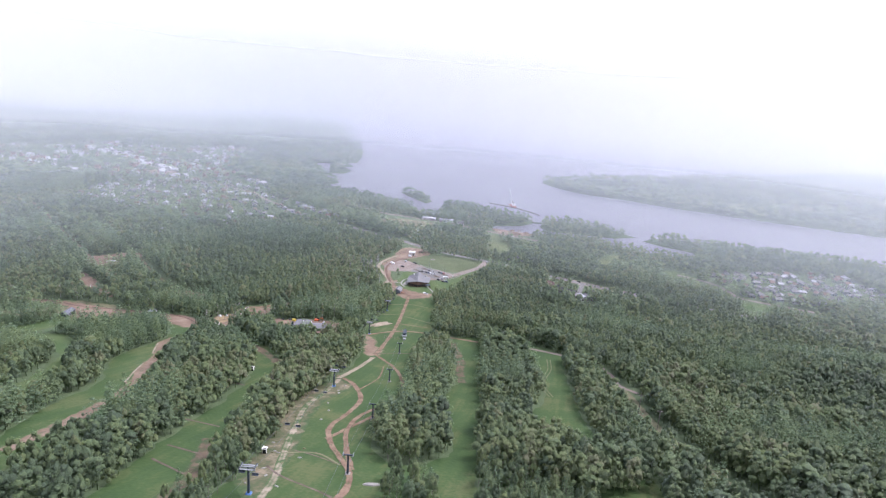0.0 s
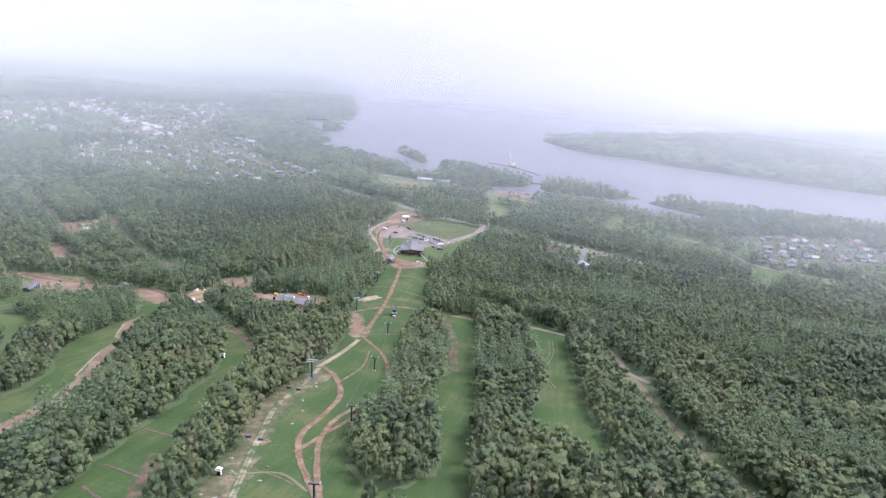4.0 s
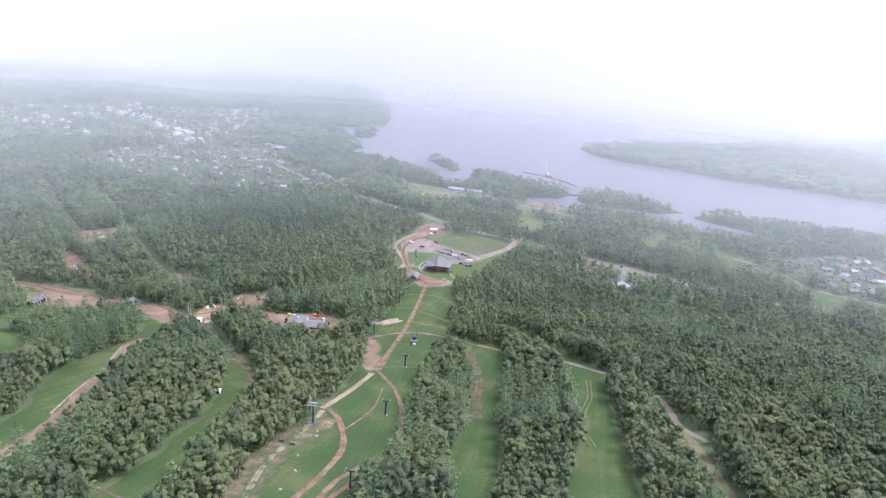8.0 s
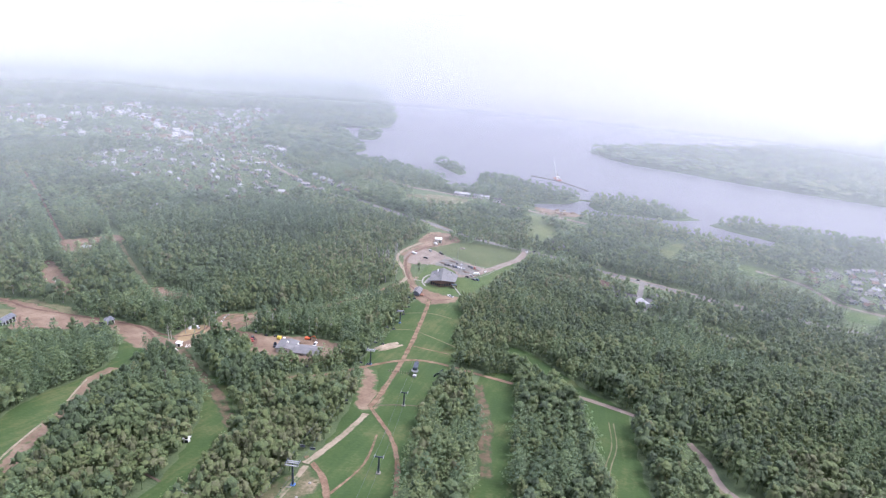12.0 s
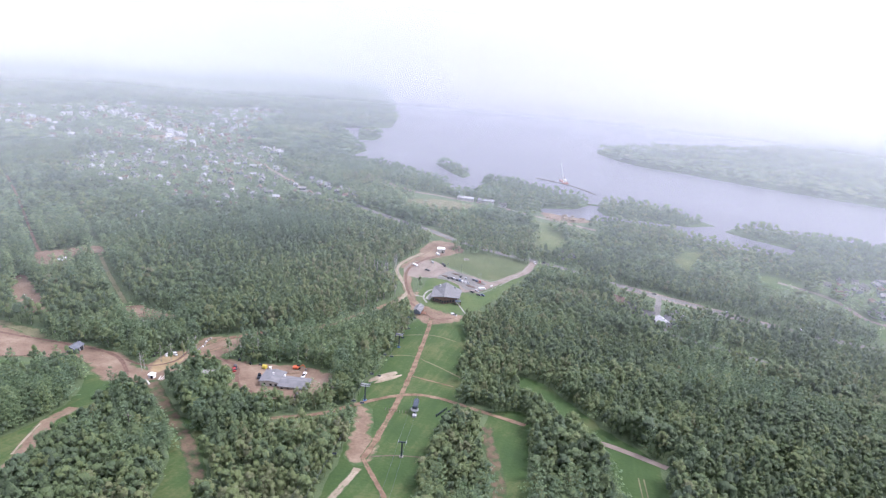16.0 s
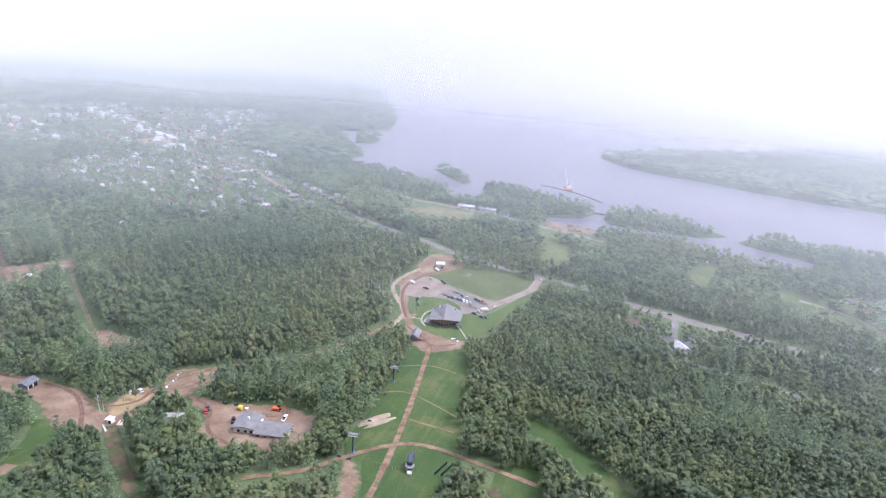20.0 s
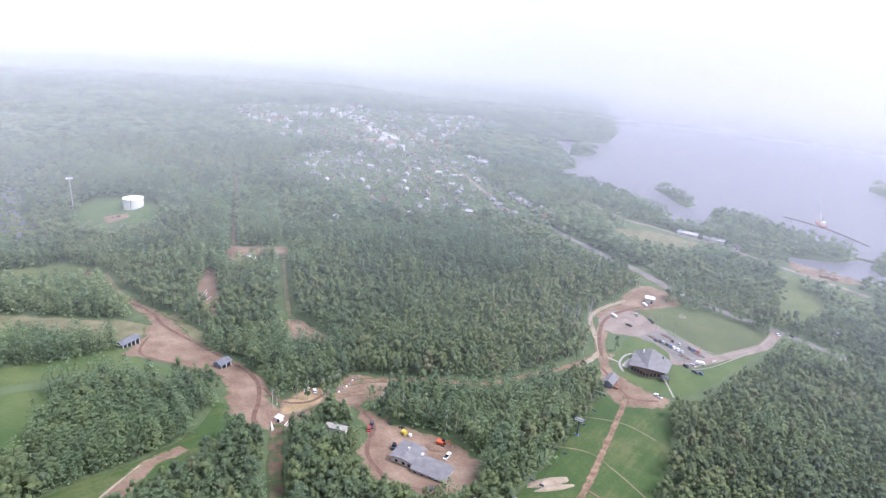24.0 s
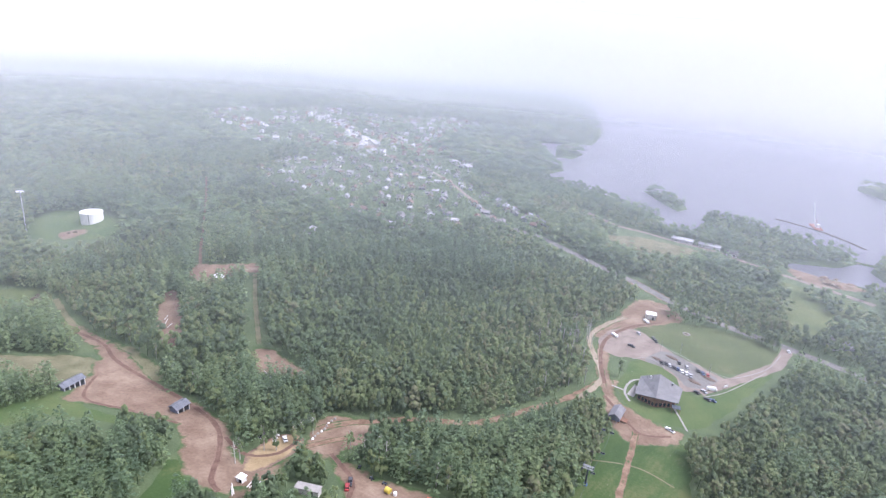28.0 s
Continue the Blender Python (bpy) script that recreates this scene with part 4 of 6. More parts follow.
def gable_roof(parent, w, d, eave, rise, over, material, label="", thick=0.18, name="roof"):
    """Ridge along y."""
    a, b = w / 2 + over, d / 2 + over
    low = eave - rise * over / (w / 2)
    return shape(name, [(-a, -b, low), (0, -b, eave + rise), (a, -b, low), (-a, b, low), (0, b, eave + rise), (a, b, low)], [(0, 1, 4, 3), (1, 2, 5, 4)], material, parent, label, thick)


def gable_walls(parent, w, d, eave, rise, material, label="", base=-1.0):
    a, b = w / 2, d / 2
    v = [(-a, -b, base), (a, -b, base), (a, -b, eave), (0, -b, eave + rise - 0.05), (-a, -b, eave), (-a, b, base), (a, b, base), (a, b, eave), (0, b, eave + rise - 0.05), (-a, b, eave)]
    f = [(0, 1, 2, 3, 4), (9, 8, 7, 6, 5), (1, 6, 7, 2), (0, 4, 9, 5), (0, 5, 6, 1)]
    return shape("wall", v, f, material, parent, label)


def pane(parent, x, y, z, sx, sy, sz, name="window", material=None, label=""):
    return part(name, box(bmesh.new(), x, y, z, sx, sy, sz), material or M_DARK, parent, label)


PAINTS = {}


def paint(r, g, b, rough=0.35, name="vehicle_paint"):
    key = (name, r, g, b)
    if key not in PAINTS:
        PAINTS[key] = surface(name, (r * 0.85, g * 0.85, b * 0.85), (r, g, b), 0.8, 5.0, rough=rough, bump=0.02, spec=0.5)
    return PAINTS[key]


def build_lodge():
    t = thing("lodge", -12, 21, 0, label="grey-roofed timber ski lodge with a prow of brown glazed walls", category="building")
    g, fr = (-1.5, 5.5, 9.6), (2.0, -10.8, 6.6)
    a, b, c, d, e = (-9.6, 6.0, 3.9), (-6.8, -9.8, 3.9), (9.8, -4.6, 3.9), (8.2, 8.2, 3.9), (-1.0, 12.0, 4.3)
    roof = shape("roof", [a, b, fr, c, d, e, g], [(0, 1, 2, 6), (2, 3, 4, 6), (0, 6, 5), (6, 4, 5)], M_ROOF, t, "grey shingled roof in broad planes", 0.35)
    shape("wall", [(-8.4, 5.2, -1), (-5.8, -8.2, -1), (1.6, -9.6, -1), (8.4, -4.0, -1), (7.0, 7.2, -1), (-1, 10.6, -1),
                   (-8.4, 5.2, 3.9), (-5.8, -8.2, 3.7), (1.6, -9.6, 6.1), (8.4, -4.0, 3.7), (7.0, 7.2, 3.9), (-1, 10.6, 4.0)],
          [(i, (i + 1) % 6, 6 + (i + 1) % 6, 6 + i) for i in range(6)], M_WOOD, t, "reddish brown timber wall")
    for k in range(5):
        u = (k + 0.5) / 5
        for (x0, y0), (x1, y1), turn in (((-5.8, -8.2), (1.6, -9.6), -10.7), ((1.6, -9.6), (8.4, -4.0), 39.5)):
            bm = box(bmesh.new(), 0, 0, 0, 1.05, 0.12, 1.9)
            w = part("window", bm, M_DARK, t, "dark window in a timber frame")
            w.matrix_local = pose(x0 + (x1 - x0) * u + (0.03 if turn > 0 else 0), y0 + (y1 - y0) * u - 0.05, 0.7, 0, 0, turn)
    bm = box(bmesh.new(), 0, 0, 0, 3.4, 2.8, 0.25, 0.05)
    porch = part("porch_roof", bm, M_DARKSTEEL, t, "small dark porch roof")
    porch.matrix_local = pose(9.6, -6.6, 2.7, 0, 0, 20)
    for dx, dy in ((-1.5, -1.2), (1.5, -1.2), (1.5, 1.2), (-1.5, 1.2)):
        post = part("post", pipe(bmesh.new(), (dx, dy, -3.2), (dx, dy, 0.0), 0.12), M_WOOD, porch)
    part("vent", pipe(bmesh.new(), (-4.5, 3.0, 5.5), (-4.5, 3.0, 8.4), 0.35), M_WHITE, t, "white roof vent")
    bm = box(bmesh.new(), 4.2, 5.0, 5.2, 0.8, 0.8, 2.2, 0.05)
    part("vent", bm, M_STEEL, t, "grey metal roof vent")
    t.scale = (1.05, 1.05, 0.84)
    part("terrace", box(bmesh.new(), -9.0, -3.0, -0.8, 3.0, 10.0, 1.0, 0.05), M_CONCRETE, t, "pale concrete terrace")
    return t


def build_base_house():
    t = thing("maintenance_house", -39.2, -122.2, 12, label="low grey-roofed maintenance building in a dirt yard", category="building")
    t.scale = (0.88, 0.88, 0.95)
    for x, y, w, d, eave, rise in ((-7.6, 1.5, 9.4, 9.4, 2.6, 0.8), (4.2, -1.0, 13.2, 8.2, 2.5, 0.9)):
        wing = new("wing")
        wing.parent = t
        wing.matrix_local = pose(x, y, 0, 0, 0, 90 if w > d else 0)
        if w > d:
            w, d = d, w
        gable_walls(wing, w, d, eave, rise, M_SIDING, "pale weathered siding", -3)
        gable_roof(wing, w, d, eave, rise, 0.6, M_ROOF, "grey shingled low roof")
    for x in (-1, 2, 5, 8):
        pane(t, x, -5.14, 0.6, 1.2, 0.12, 0.9, "window", M_DARK, "dark window in a pale wall")
        part("window_trim", box(bmesh.new(), x, -5.12, 0.5, 1.5, 0.06, 1.1), M_WHITE, t, "white window trim")
    for x in (-10, -7, -4.6):
        pane(t, x, -3.24, 0.6, 1.1, 0.12, 1.0, "window", M_DARK, "dark window in a pale wall")
    part("door", box(bmesh.new(), 9.9, -5.13, -0.6, 1.0, 0.1, 2.2, 0.02), M_WHITE, t, "white door")
    part("gable_trim", box(bmesh.new(), -2.3, 3.0, 2.1, 0.9, 1.4, 1.1, 0.3), M_WHITE, t, "white gable end at the roof step")
    part("vent", box(bmesh.new(), -7.6, 2.0, 3.3, 0.7, 0.7, 0.9), M_WHITE, t, "white roof vent")
    return t


M_SIDING = surface("weathered_pale_siding", (0.40, 0.38, 0.35), (0.55, 0.53, 0.50), 0.6, 5.0)
M_PALE_METAL = surface("pale_sheet_metal", (0.34, 0.34, 0.36), (0.46, 0.46, 0.48), 0.6, 4.0, rough=0.45, bump=0.05, metal=0.2)
M_BLUE_GREY = surface("blue_grey_boards", (0.10, 0.12, 0.16), (0.17, 0.19, 0.24), 0.8, 6.0)


def build_barn(x, y, turn, w, d, name, label, bays):
    t = thing(name, x, y, turn, label=label, category="barn")
    gable_walls(t, w, d, 2.6, 1.0, M_BLUE_GREY, "blue-grey boarded wall", -2)
    gable_roof(t, w, d, 2.6, 1.0, 0.5, M_METAL_ROOF, "blue-grey metal roof")
    for i in range(bays):
        yy = -d / 2 + d * (i + 0.5) / bays
        # dark panel on the closed wall paints the shade inside an open bay
        pane(t, w / 2 + 0.02, yy, -0.2, 0.1, d / bays - 0.7, 2.2, "bay_shade", M_DARK, "dark panel for the shaded inside of an open bay")
    for i in range(bays + 1):
        yy = -d / 2 + 0.2 + (d - 0.4) * i / bays
        part("post", box(bmesh.new(), w / 2 + 0.16, yy, -1.5, 0.2, 0.2, 3.9), M_WHITE, t, "white post")
    for i in range(5):
        yy = -d / 2 + d * (i + 0.5) / 5
        part("roof_rib", pipe(bmesh.new(), (w / 2 + 0.5, yy, 2.5), (0, yy, 3.7), 0.05, sides=4), M_METAL_ROOF, t)
    return t


def build_shack():
    t = thing("lift_shack", -20, -9, 4, label="raised wooden shack with a ribbed metal gable roof", category="shed")
    gable_walls(t, 4.2, 8.0, 3.0, 1.3, M_BLUE_GREY, "grey boarded wall", 1.0)
    gable_roof(t, 4.2, 8.0, 3.0, 1.3, 0.5, M_ROOF, "ribbed grey metal roof")
    for x in (-2, 2):
        for y in (-4, 0, 4):
            part("post", box(bmesh.new(), x, y, -1.5, 0.3, 0.3, 2.6), M_WOOD, t)
    part("deck", box(bmesh.new(), 3.6, -1.0, 0.9, 2.8, 3.0, 0.2), M_WOOD, t, "brown plank deck")
    for i in range(9):
        y = -4.2 + 8.4 * i / 8
        part("roof_rib", pipe(bmesh.new(), (2.55, y, 2.78), (0, y, 4.34), 0.05, sides=4), M_PALE_METAL, t)
        part("roof_rib", pipe(bmesh.new(), (-2.55, y, 2.78), (0, y, 4.34), 0.05, sides=4), M_PALE_METAL, t)
    return t


def flat_hut(x, y, turn, w, d, h, name, label, wall, roof, category="shed"):
    t = thing(name, x, y, turn, label=label, category=category)
    part("wall", box(bmesh.new(), 0, 0, -0.8, w, d, h + 0.8, 0.03), wall, t)
    part("roof", box(bmesh.new(), 0, 0, h, w + 0.5, d + 0.5, 0.22, 0.04), roof, t)
    part("door", box(bmesh.new(), w * 0.2, -d / 2 - 0.03, 0, 1.0, 0.1, 2.0), M_DARK, t)
    return t


build_lodge()
build_base_house()
build_barn(-193.5, -145, 14, 4.0, 8.8, "open_barn", "open-fronted barn with a blue-grey metal roof on dirt", 4)
build_barn(-149, -126, 10, 4.2, 5.4, "small_barn", "small barn with a blue-grey metal roof beside the dirt road", 2)
build_shack()
flat_hut(-41, 104, 20, 5.6, 4.6, 3.2, "white_building", "small tan building with a white flat roof on bare dirt", M_SIDING, M_WHITE, "building")
flat_hut(-94, -138, 10, 2.2, 2.0, 1.8, "hut", "small white hut on a dirt road", M_WHITE, M_WHITE)
flat_hut(-26, -214, 10, 1.5, 1.4, 1.4, "hut", "small white-roofed hut beside the ski run", M_WHITE, M_WHITE)
flat_hut(27, -297, 0, 0.9, 0.9, 1.6, "hut", "tiny white box at the edge of the ski run", M_WHITE, M_WHITE)
flat_hut(-75, -128, 24, 7.6, 2.5, 2.3, "site_trailer", "long pale grey site trailer among trees", M_SIDING, M_CONCRETE, "trailer")

# water tank and lamp mast
t = thing("water_tank", -413.6, -37, z=float(land(-413.6, -37)), label="large round white steel water tank in a green clearing", category="water tank")
part("shell", pipe(bmesh.new(), (0, 0, -2), (0, 0, 7.2), 7.5, sides=64), M_WHITE, t)
bm = bmesh.new()
bmesh.ops.create_cone(bm, cap_ends=True, segments=64, radius1=7.7, radius2=0.4, depth=0.9, matrix=Matrix.Translation((0, 0, 7.65)))
part("lid", bm, M_WHITE, t, "shallow white conical lid")
part("ladder", box(bmesh.new(), 5.8, -5.0, -1, 0.5, 0.2, 8.4, 0, 40), M_STEEL, t)

t = thing("lamp_mast", -444, -70, label="tall slim steel mast with a ring of lamps", category="mast")
part("pole", pipe(bmesh.new(), (0, 0, -2), (0, 0, 31), 0.55, 0.3), M_PALE_METAL, t)
head = part("lamp_ring", pipe(bmesh.new(), (0, 0, 30.4), (0, 0, 31.2), 1.5, sides=16), M_PALE_METAL, t)
for i in range(6):
    a = i * math.pi / 3
    part("lamp", box(bmesh.new(), 1.9 * math.cos(a), 1.9 * math.sin(a), 30.2, 0.9, 0.9, 1.0, 0.1), M_WHITE, head, "white floodlight")


# ---------------------------------------------------------------- chair lifts
def lift_tower(x, y, height, turn, twin):
    t = thing("lift_tower", x, y, turn, label="dark steel chair-lift tower with a wide crossarm" if twin else "dark steel T-shaped lift pole on the ski run", category="lift tower", group="lift towers" if twin else "lift poles")
    part("footing", box(bmesh.new(), 0, 0, -1.0, 1.3, 1.3, 1.5, 0.1), M_BLUE_PAINT if twin else M_CONCRETE, t)
    part("mast", pipe(bmesh.new(), (0, 0, 0), (0, 0, height), 0.34, 0.24, 12), M_DARKSTEEL, t)
    half = 1.7 if twin else 1.3
    part("crossarm", box(bmesh.new(), 0, 0, height - 0.3, half * 2, 0.35, 0.35, 0.04), M_STEEL if twin else M_DARKSTEEL, t)
    for side in (-1, 1):
        wheel = part("sheave_train", box(bmesh.new(), side * half, 0, height - 0.1, 0.22, 2.4 if twin else 1.5, 0.28, 0.05), M_STEEL, t)
        if twin:
            for yy in (-0.9, -0.3, 0.3, 0.9):
                part("sheave", pipe(bmesh.new(), (side * half - 0.1, yy, height + 0.3), (side * half + 0.1, yy, height + 0.25), 0.18), M_DARKSTEEL, wheel)
    if twin:
        part("catwalk", box(bmesh.new(), 0, 0.85, height - 0.2, half * 2 + 0.4, 0.45, 0.06), M_STEEL, t, "grey grated catwalk")
        part("catwalk", box(bmesh.new(), 0, -0.85, height - 0.2, half * 2 + 0.4, 0.45, 0.06), M_STEEL, t, "grey grated catwalk")
    return t


M_BLUE_PAINT = surface("blue_painted_steel", (0.05, 0.11, 0.26), (0.08, 0.16, 0.35), 0.8, 5.0, rough=0.5)
BIG_LIFT = ((37, -322), (17, -224), (-3, -124), (-12, -62))
POLE_LIFT = ((54, -303), (45, -257), (36, -209), (26, -160))
for i, (x, y) in enumerate(BIG_LIFT):
    lift_tower(x, y, 7.5, 11, True)
for x, y in POLE_LIFT:
    lift_tower(x, y, 6.0, 11, False)


def cable(points, side, top, name, label):
    bm = bmesh.new()
    line = []
    for (x0, y0), (x1, y1) in zip(points[:-1], points[1:]):
        z0, z1 = float(land(x0, y0)) + top, float(land(x1, y1)) + top
        for j in range(8):
            u = j / 8
            line.append(Vector((x0 + (x1 - x0) * u + side, y0 + (y1 - y0) * u, z0 + (z1 - z0) * u - 4 * 1.2 * u * (1 - u))))
    line.append(Vector((points[-1][0] + side, points[-1][1], float(land(*points[-1])) + top)))
    for a, b in zip(line[:-1], line[1:]):
        pipe(bm, a, b, 0.035, sides=4)
    tagged(part(name, bm, M_DARKSTEEL), label, "cable")
    return line


def chair():
    t = new("lift_chair")
    tagged(t, "dark metal lift chair hanging from the cable", "lift chair", "lift chairs")
    part("hanger", pipe(bmesh.new(), (0, 0, 0), (0, 0, -1.5), 0.04, sides=6), M_STEEL, t)
    part("seat", box(bmesh.new(), 0, 0, -2.0, 1.5, 0.45, 0.1, 0.03), M_DARKSTEEL, t, "dark padded bench seat")
    part("backrest", box(bmesh.new(), 0, 0.22, -1.95, 1.5, 0.08, 0.5, 0.03), M_DARKSTEEL, t)
    part("frame", box(bmesh.new(), 0, 0.1, -1.5, 1.6, 0.08, 0.08), M_STEEL, t)
    return t


first = None
for side in (-1.7, 1.7):
    line = cable(((50, -400), *BIG_LIFT, (-18, -20)), side, 7.6, "lift_cable", "thin dark steel haul cable of the chair lift")
    for i in range(2, len(line) - 1, 3):
        p = line[i]
        if first is None:
            first = chair()
            first.matrix_basis = pose(p.x, p.y, p.z, 0, 0, 11)
        else:
            copy_thing(first, pose(p.x, p.y, p.z, 0, 0, 11))
for side in (-1.3, 1.3):
    cable(((73, -390), *POLE_LIFT, (19, -126)), side, 6.2, "lift_cable", "thin dark steel cable of the pole lift")

t = thing("lift_terminal", 19, -126, 11, label="black chair-lift terminal on a steel frame with a white hut", category="lift terminal")
t.scale = (0.78, 0.78, 0.85)
part("housing", box(bmesh.new(), 0, 1.0, 3.0, 2.6, 7.0, 1.6, 0.3), M_DARKSTEEL, t, "dark green-black machine housing")
for y in (-1.6, 3.6):
    part("leg", box(bmesh.new(), 0, y, -1.5, 0.9, 0.9, 4.6, 0.08), M_DARKSTEEL, t)
part("bull_wheel", pipe(bmesh.new(), (0, -2.2, 2.7), (0, -2.2, 2.95), 2.0, sides=24), M_STEEL, t)
part("hut", box(bmesh.new(), 0.4, -5.6, -0.8, 1.9, 1.9, 3.0, 0.05), M_PALE_METAL, t, "pale operator's hut")
part("mast", pipe(bmesh.new(), (0, 6.0, -1), (0, 6.0, 5.0), 0.12), M_STEEL, t)
for i in range(7):
    for x in (28.0, 30.2):
        post = thing("rack_post", x + i * 0.28, -127 + i * 1.25, 11, label="short dark post of a ski rack in grass", category="post", group="ski rack posts")
        part("upright", box(bmesh.new(), 0, 0, -0.3, 0.5, 0.12, 1.5), M_DARKSTEEL, post)
        part("crossbar", box(bmesh.new(), 0, 0, 1.1, 1.0, 0.12, 0.12), M_DARKSTEEL, post)
for i in range(8):
    post = thing("fence_post", 8 + i * 1.15, -129 + 0.3 * math.sin(i * 2), 0, label="weathered grey fence post near the lift", category="post", group="fence posts")
    part("upright", box(bmesh.new(), 0, 0, -0.3, 0.16, 0.16, 1.5), M_BARK, post)

# utility poles in the woods
for x, y, h in ((-13, -133, 9), (-64, -180, 8), (2, -248, 9), (-15, -50, 7), (137, -214, 8), (141, -232, 8)):
    t = thing("utility_pole", x, y, 10, label="weathered wooden utility pole with a crossarm", category="pole", group="utility poles")
    part("pole", pipe(bmesh.new(), (0, 0, -1), (0, 0, h), 0.17, 0.12), M_BARK, t)
    part("crossarm", box(bmesh.new(), 0, 0, h - 0.9, 2.2, 0.14, 0.14), M_BARK, t)


# ---------------------------------------------------------------- vehicles
def car_template(colour, label, long=4.5, pickup=False, van=False):
    t = new("van" if van else "pickup_truck" if pickup else "car")
    tagged(t, label, "van" if van else "truck" if pickup else "car", "parked cars")
    h = 1.15 if van else 0.62
    bm = box(bmesh.new(), 0, 0, 0.32, 1.85, long, h + 0.1, 0.14)
    part("body", bm, colour, t)
    if van:
        part("roof", box(bmesh.new(), 0, -0.2, 0.32 + h, 1.75, long - 1.0, 0.95, 0.18), colour, t)
        part("windscreen", box(bmesh.new(), 0, long / 2 - 0.72, 1.5, 1.6, 0.12, 0.6), M_DARK, t)
    else:
        y0, ln = (0.45, 1.7) if pickup else (-0.25, 2.3)
        a, b, z0, z1 = 0.86, 0.68, 0.98, 1.52
        v = [(-a, y0 - ln / 2, z0), (a, y0 - ln / 2, z0), (a, y0 + ln / 2, z0), (-a, y0 + ln / 2, z0), (-b, y0 - ln / 2 + 0.3, z1), (b, y0 - ln / 2 + 0.3, z1), (b, y0 + ln / 2 - 0.5, z1), (-b, y0 + ln / 2 - 0.5, z1)]
        shape("glasshouse", v, [(0, 1, 5, 4), (1, 2, 6, 5), (2, 3, 7, 6), (3, 0, 4, 7)], M_DARK, t, "dark tinted windows")
        part("roof", box(bmesh.new(), 0, y0 - 0.1, 1.5, 1.4, ln - 0.75, 0.07, 0.02), colour, t)
        if pickup:
            part("bed", box(bmesh.new(), 0, -1.35, 0.92, 1.5, 1.9, 0.14), M_DARK, t, "dark open truck bed")
    for x in (-0.85, 0.85):
        for y in (-long * 0.31, long * 0.31):
            w = part("wheel", pipe(bmesh.new(), (x - 0.11, y, 0.33), (x + 0.11, y, 0.33), 0.33, sides=12), M_TYRE, t)
    return t


M_TYRE = surface("rubber", (0.015, 0.015, 0.016), (0.03, 0.03, 0.03), 2.0, 9.0)
CAR_KINDS = [
    car_template(paint(0.70, 0.71, 0.72), "white saloon car parked on gravel"),
    car_template(paint(0.03, 0.03, 0.035), "black car parked on gravel"),
    car_template(paint(0.32, 0.33, 0.35), "silver-grey car parked on gravel"),
    car_template(paint(0.25, 0.03, 0.03), "dark red car parked on gravel"),
    car_template(paint(0.05, 0.08, 0.16), "dark blue car parked on gravel"),
    car_template(paint(0.72, 0.72, 0.72), "white pickup truck standing on dirt", 5.6, pickup=True),
    car_template(paint(0.035, 0.035, 0.04), "black pickup truck standing on dirt", 5.6, pickup=True),
    car_template(paint(0.75, 0.75, 0.74), "white delivery van parked beside the lodge", 6.4, van=True)]
USED = set()


def park(kind, x, y, turn):
    m = pose(x, y, float(land(x, y)) + 0.2, 0, 0, turn) @ Matrix.Diagonal((1 / UNIT, 1 / UNIT, 1 / UNIT, 1))
    if kind in USED:
        return another(CAR_KINDS[kind], m)
    USED.add(kind)
    CAR_KINDS[kind].matrix_basis = m
    return CAR_KINDS[kind]


for kind, x, y, turn in ((1, -19.5, 52.5, 25), (1, -17.4, 53.2, 22), (2, -15.4, 52.8, 20), (1, -13.2, 52.2, 24), (4, -11.2, 52.0, 18), (0, -9.0, 51.2, 20), (0, -6.8, 50.8, 21), (2, -4.6, 50.0, 19),
                         (1, -12.5, 59.2, 24), (2, -8.2, 57.4, 20), (1, -3.0, 58.2, 22), (4, -0.6, 57.2, 25), (3, 1.8, 57.0, 18), (6, -37, 59, 75), (6, -29, 74.5, 35), (1, -31, 77, 30), (2, -39, 76.5, 40),
                         (1, 1.6, 36.4, 58), (2, 4.0, 39.6, 55), (1, 6.8, 33.6, 66), (4, 9.0, 34.4, 72), (7, 6.2, 44.2, -62), (5, 0.3, -2.0, 70)):
    park(kind, x, y, turn)
park(6, -69.5, -115.5, 40), park(3, -68.2, -118.2, 40), park(5, -37.5, -111.5, 10), park(1, -29.5, -131, 15), park(6, -27, -137, 5)
park(0, -41, 172, 60), park(1, 36, 132, 88), park(2, -110, 171, 65), park(0, 214, 103, 85), park(1, 120, 113, 80), park(2, 170, 107, 80), park(0, 30, 126, 20)
park(1, -112, -117, 20), park(0, -104, -113, 60)


# white boat hull carried on a two-wheeled road trailer
def white_boat(x, y, turn, name, label):
    t = thing(name, x, y, turn, label=label, category="trailer")
    t.scale = (0.72, 0.72, 0.72)
    part("hull", box(bmesh.new(), 0, 0, 0.5, 2.4, 6.0, 1.7, 0.45), M_WHITE, t)
    part("drawbar", box(bmesh.new(), 0, 3.7, 0.4, 0.2, 2.0, 0.15), M_STEEL, t)
    for s in (-1.1, 1.1):
        part("wheel", pipe(bmesh.new(), (s - 0.12, -0.6, 0.35), (s + 0.12, -0.6, 0.35), 0.35, sides=12), M_TYRE, t)


white_boat(-48, 64, 60, "boat_trailer", "white boat on a trailer on bare dirt")
white_boat(-41, 96, 50, "boat_trailer", "white trailer beside a small building")


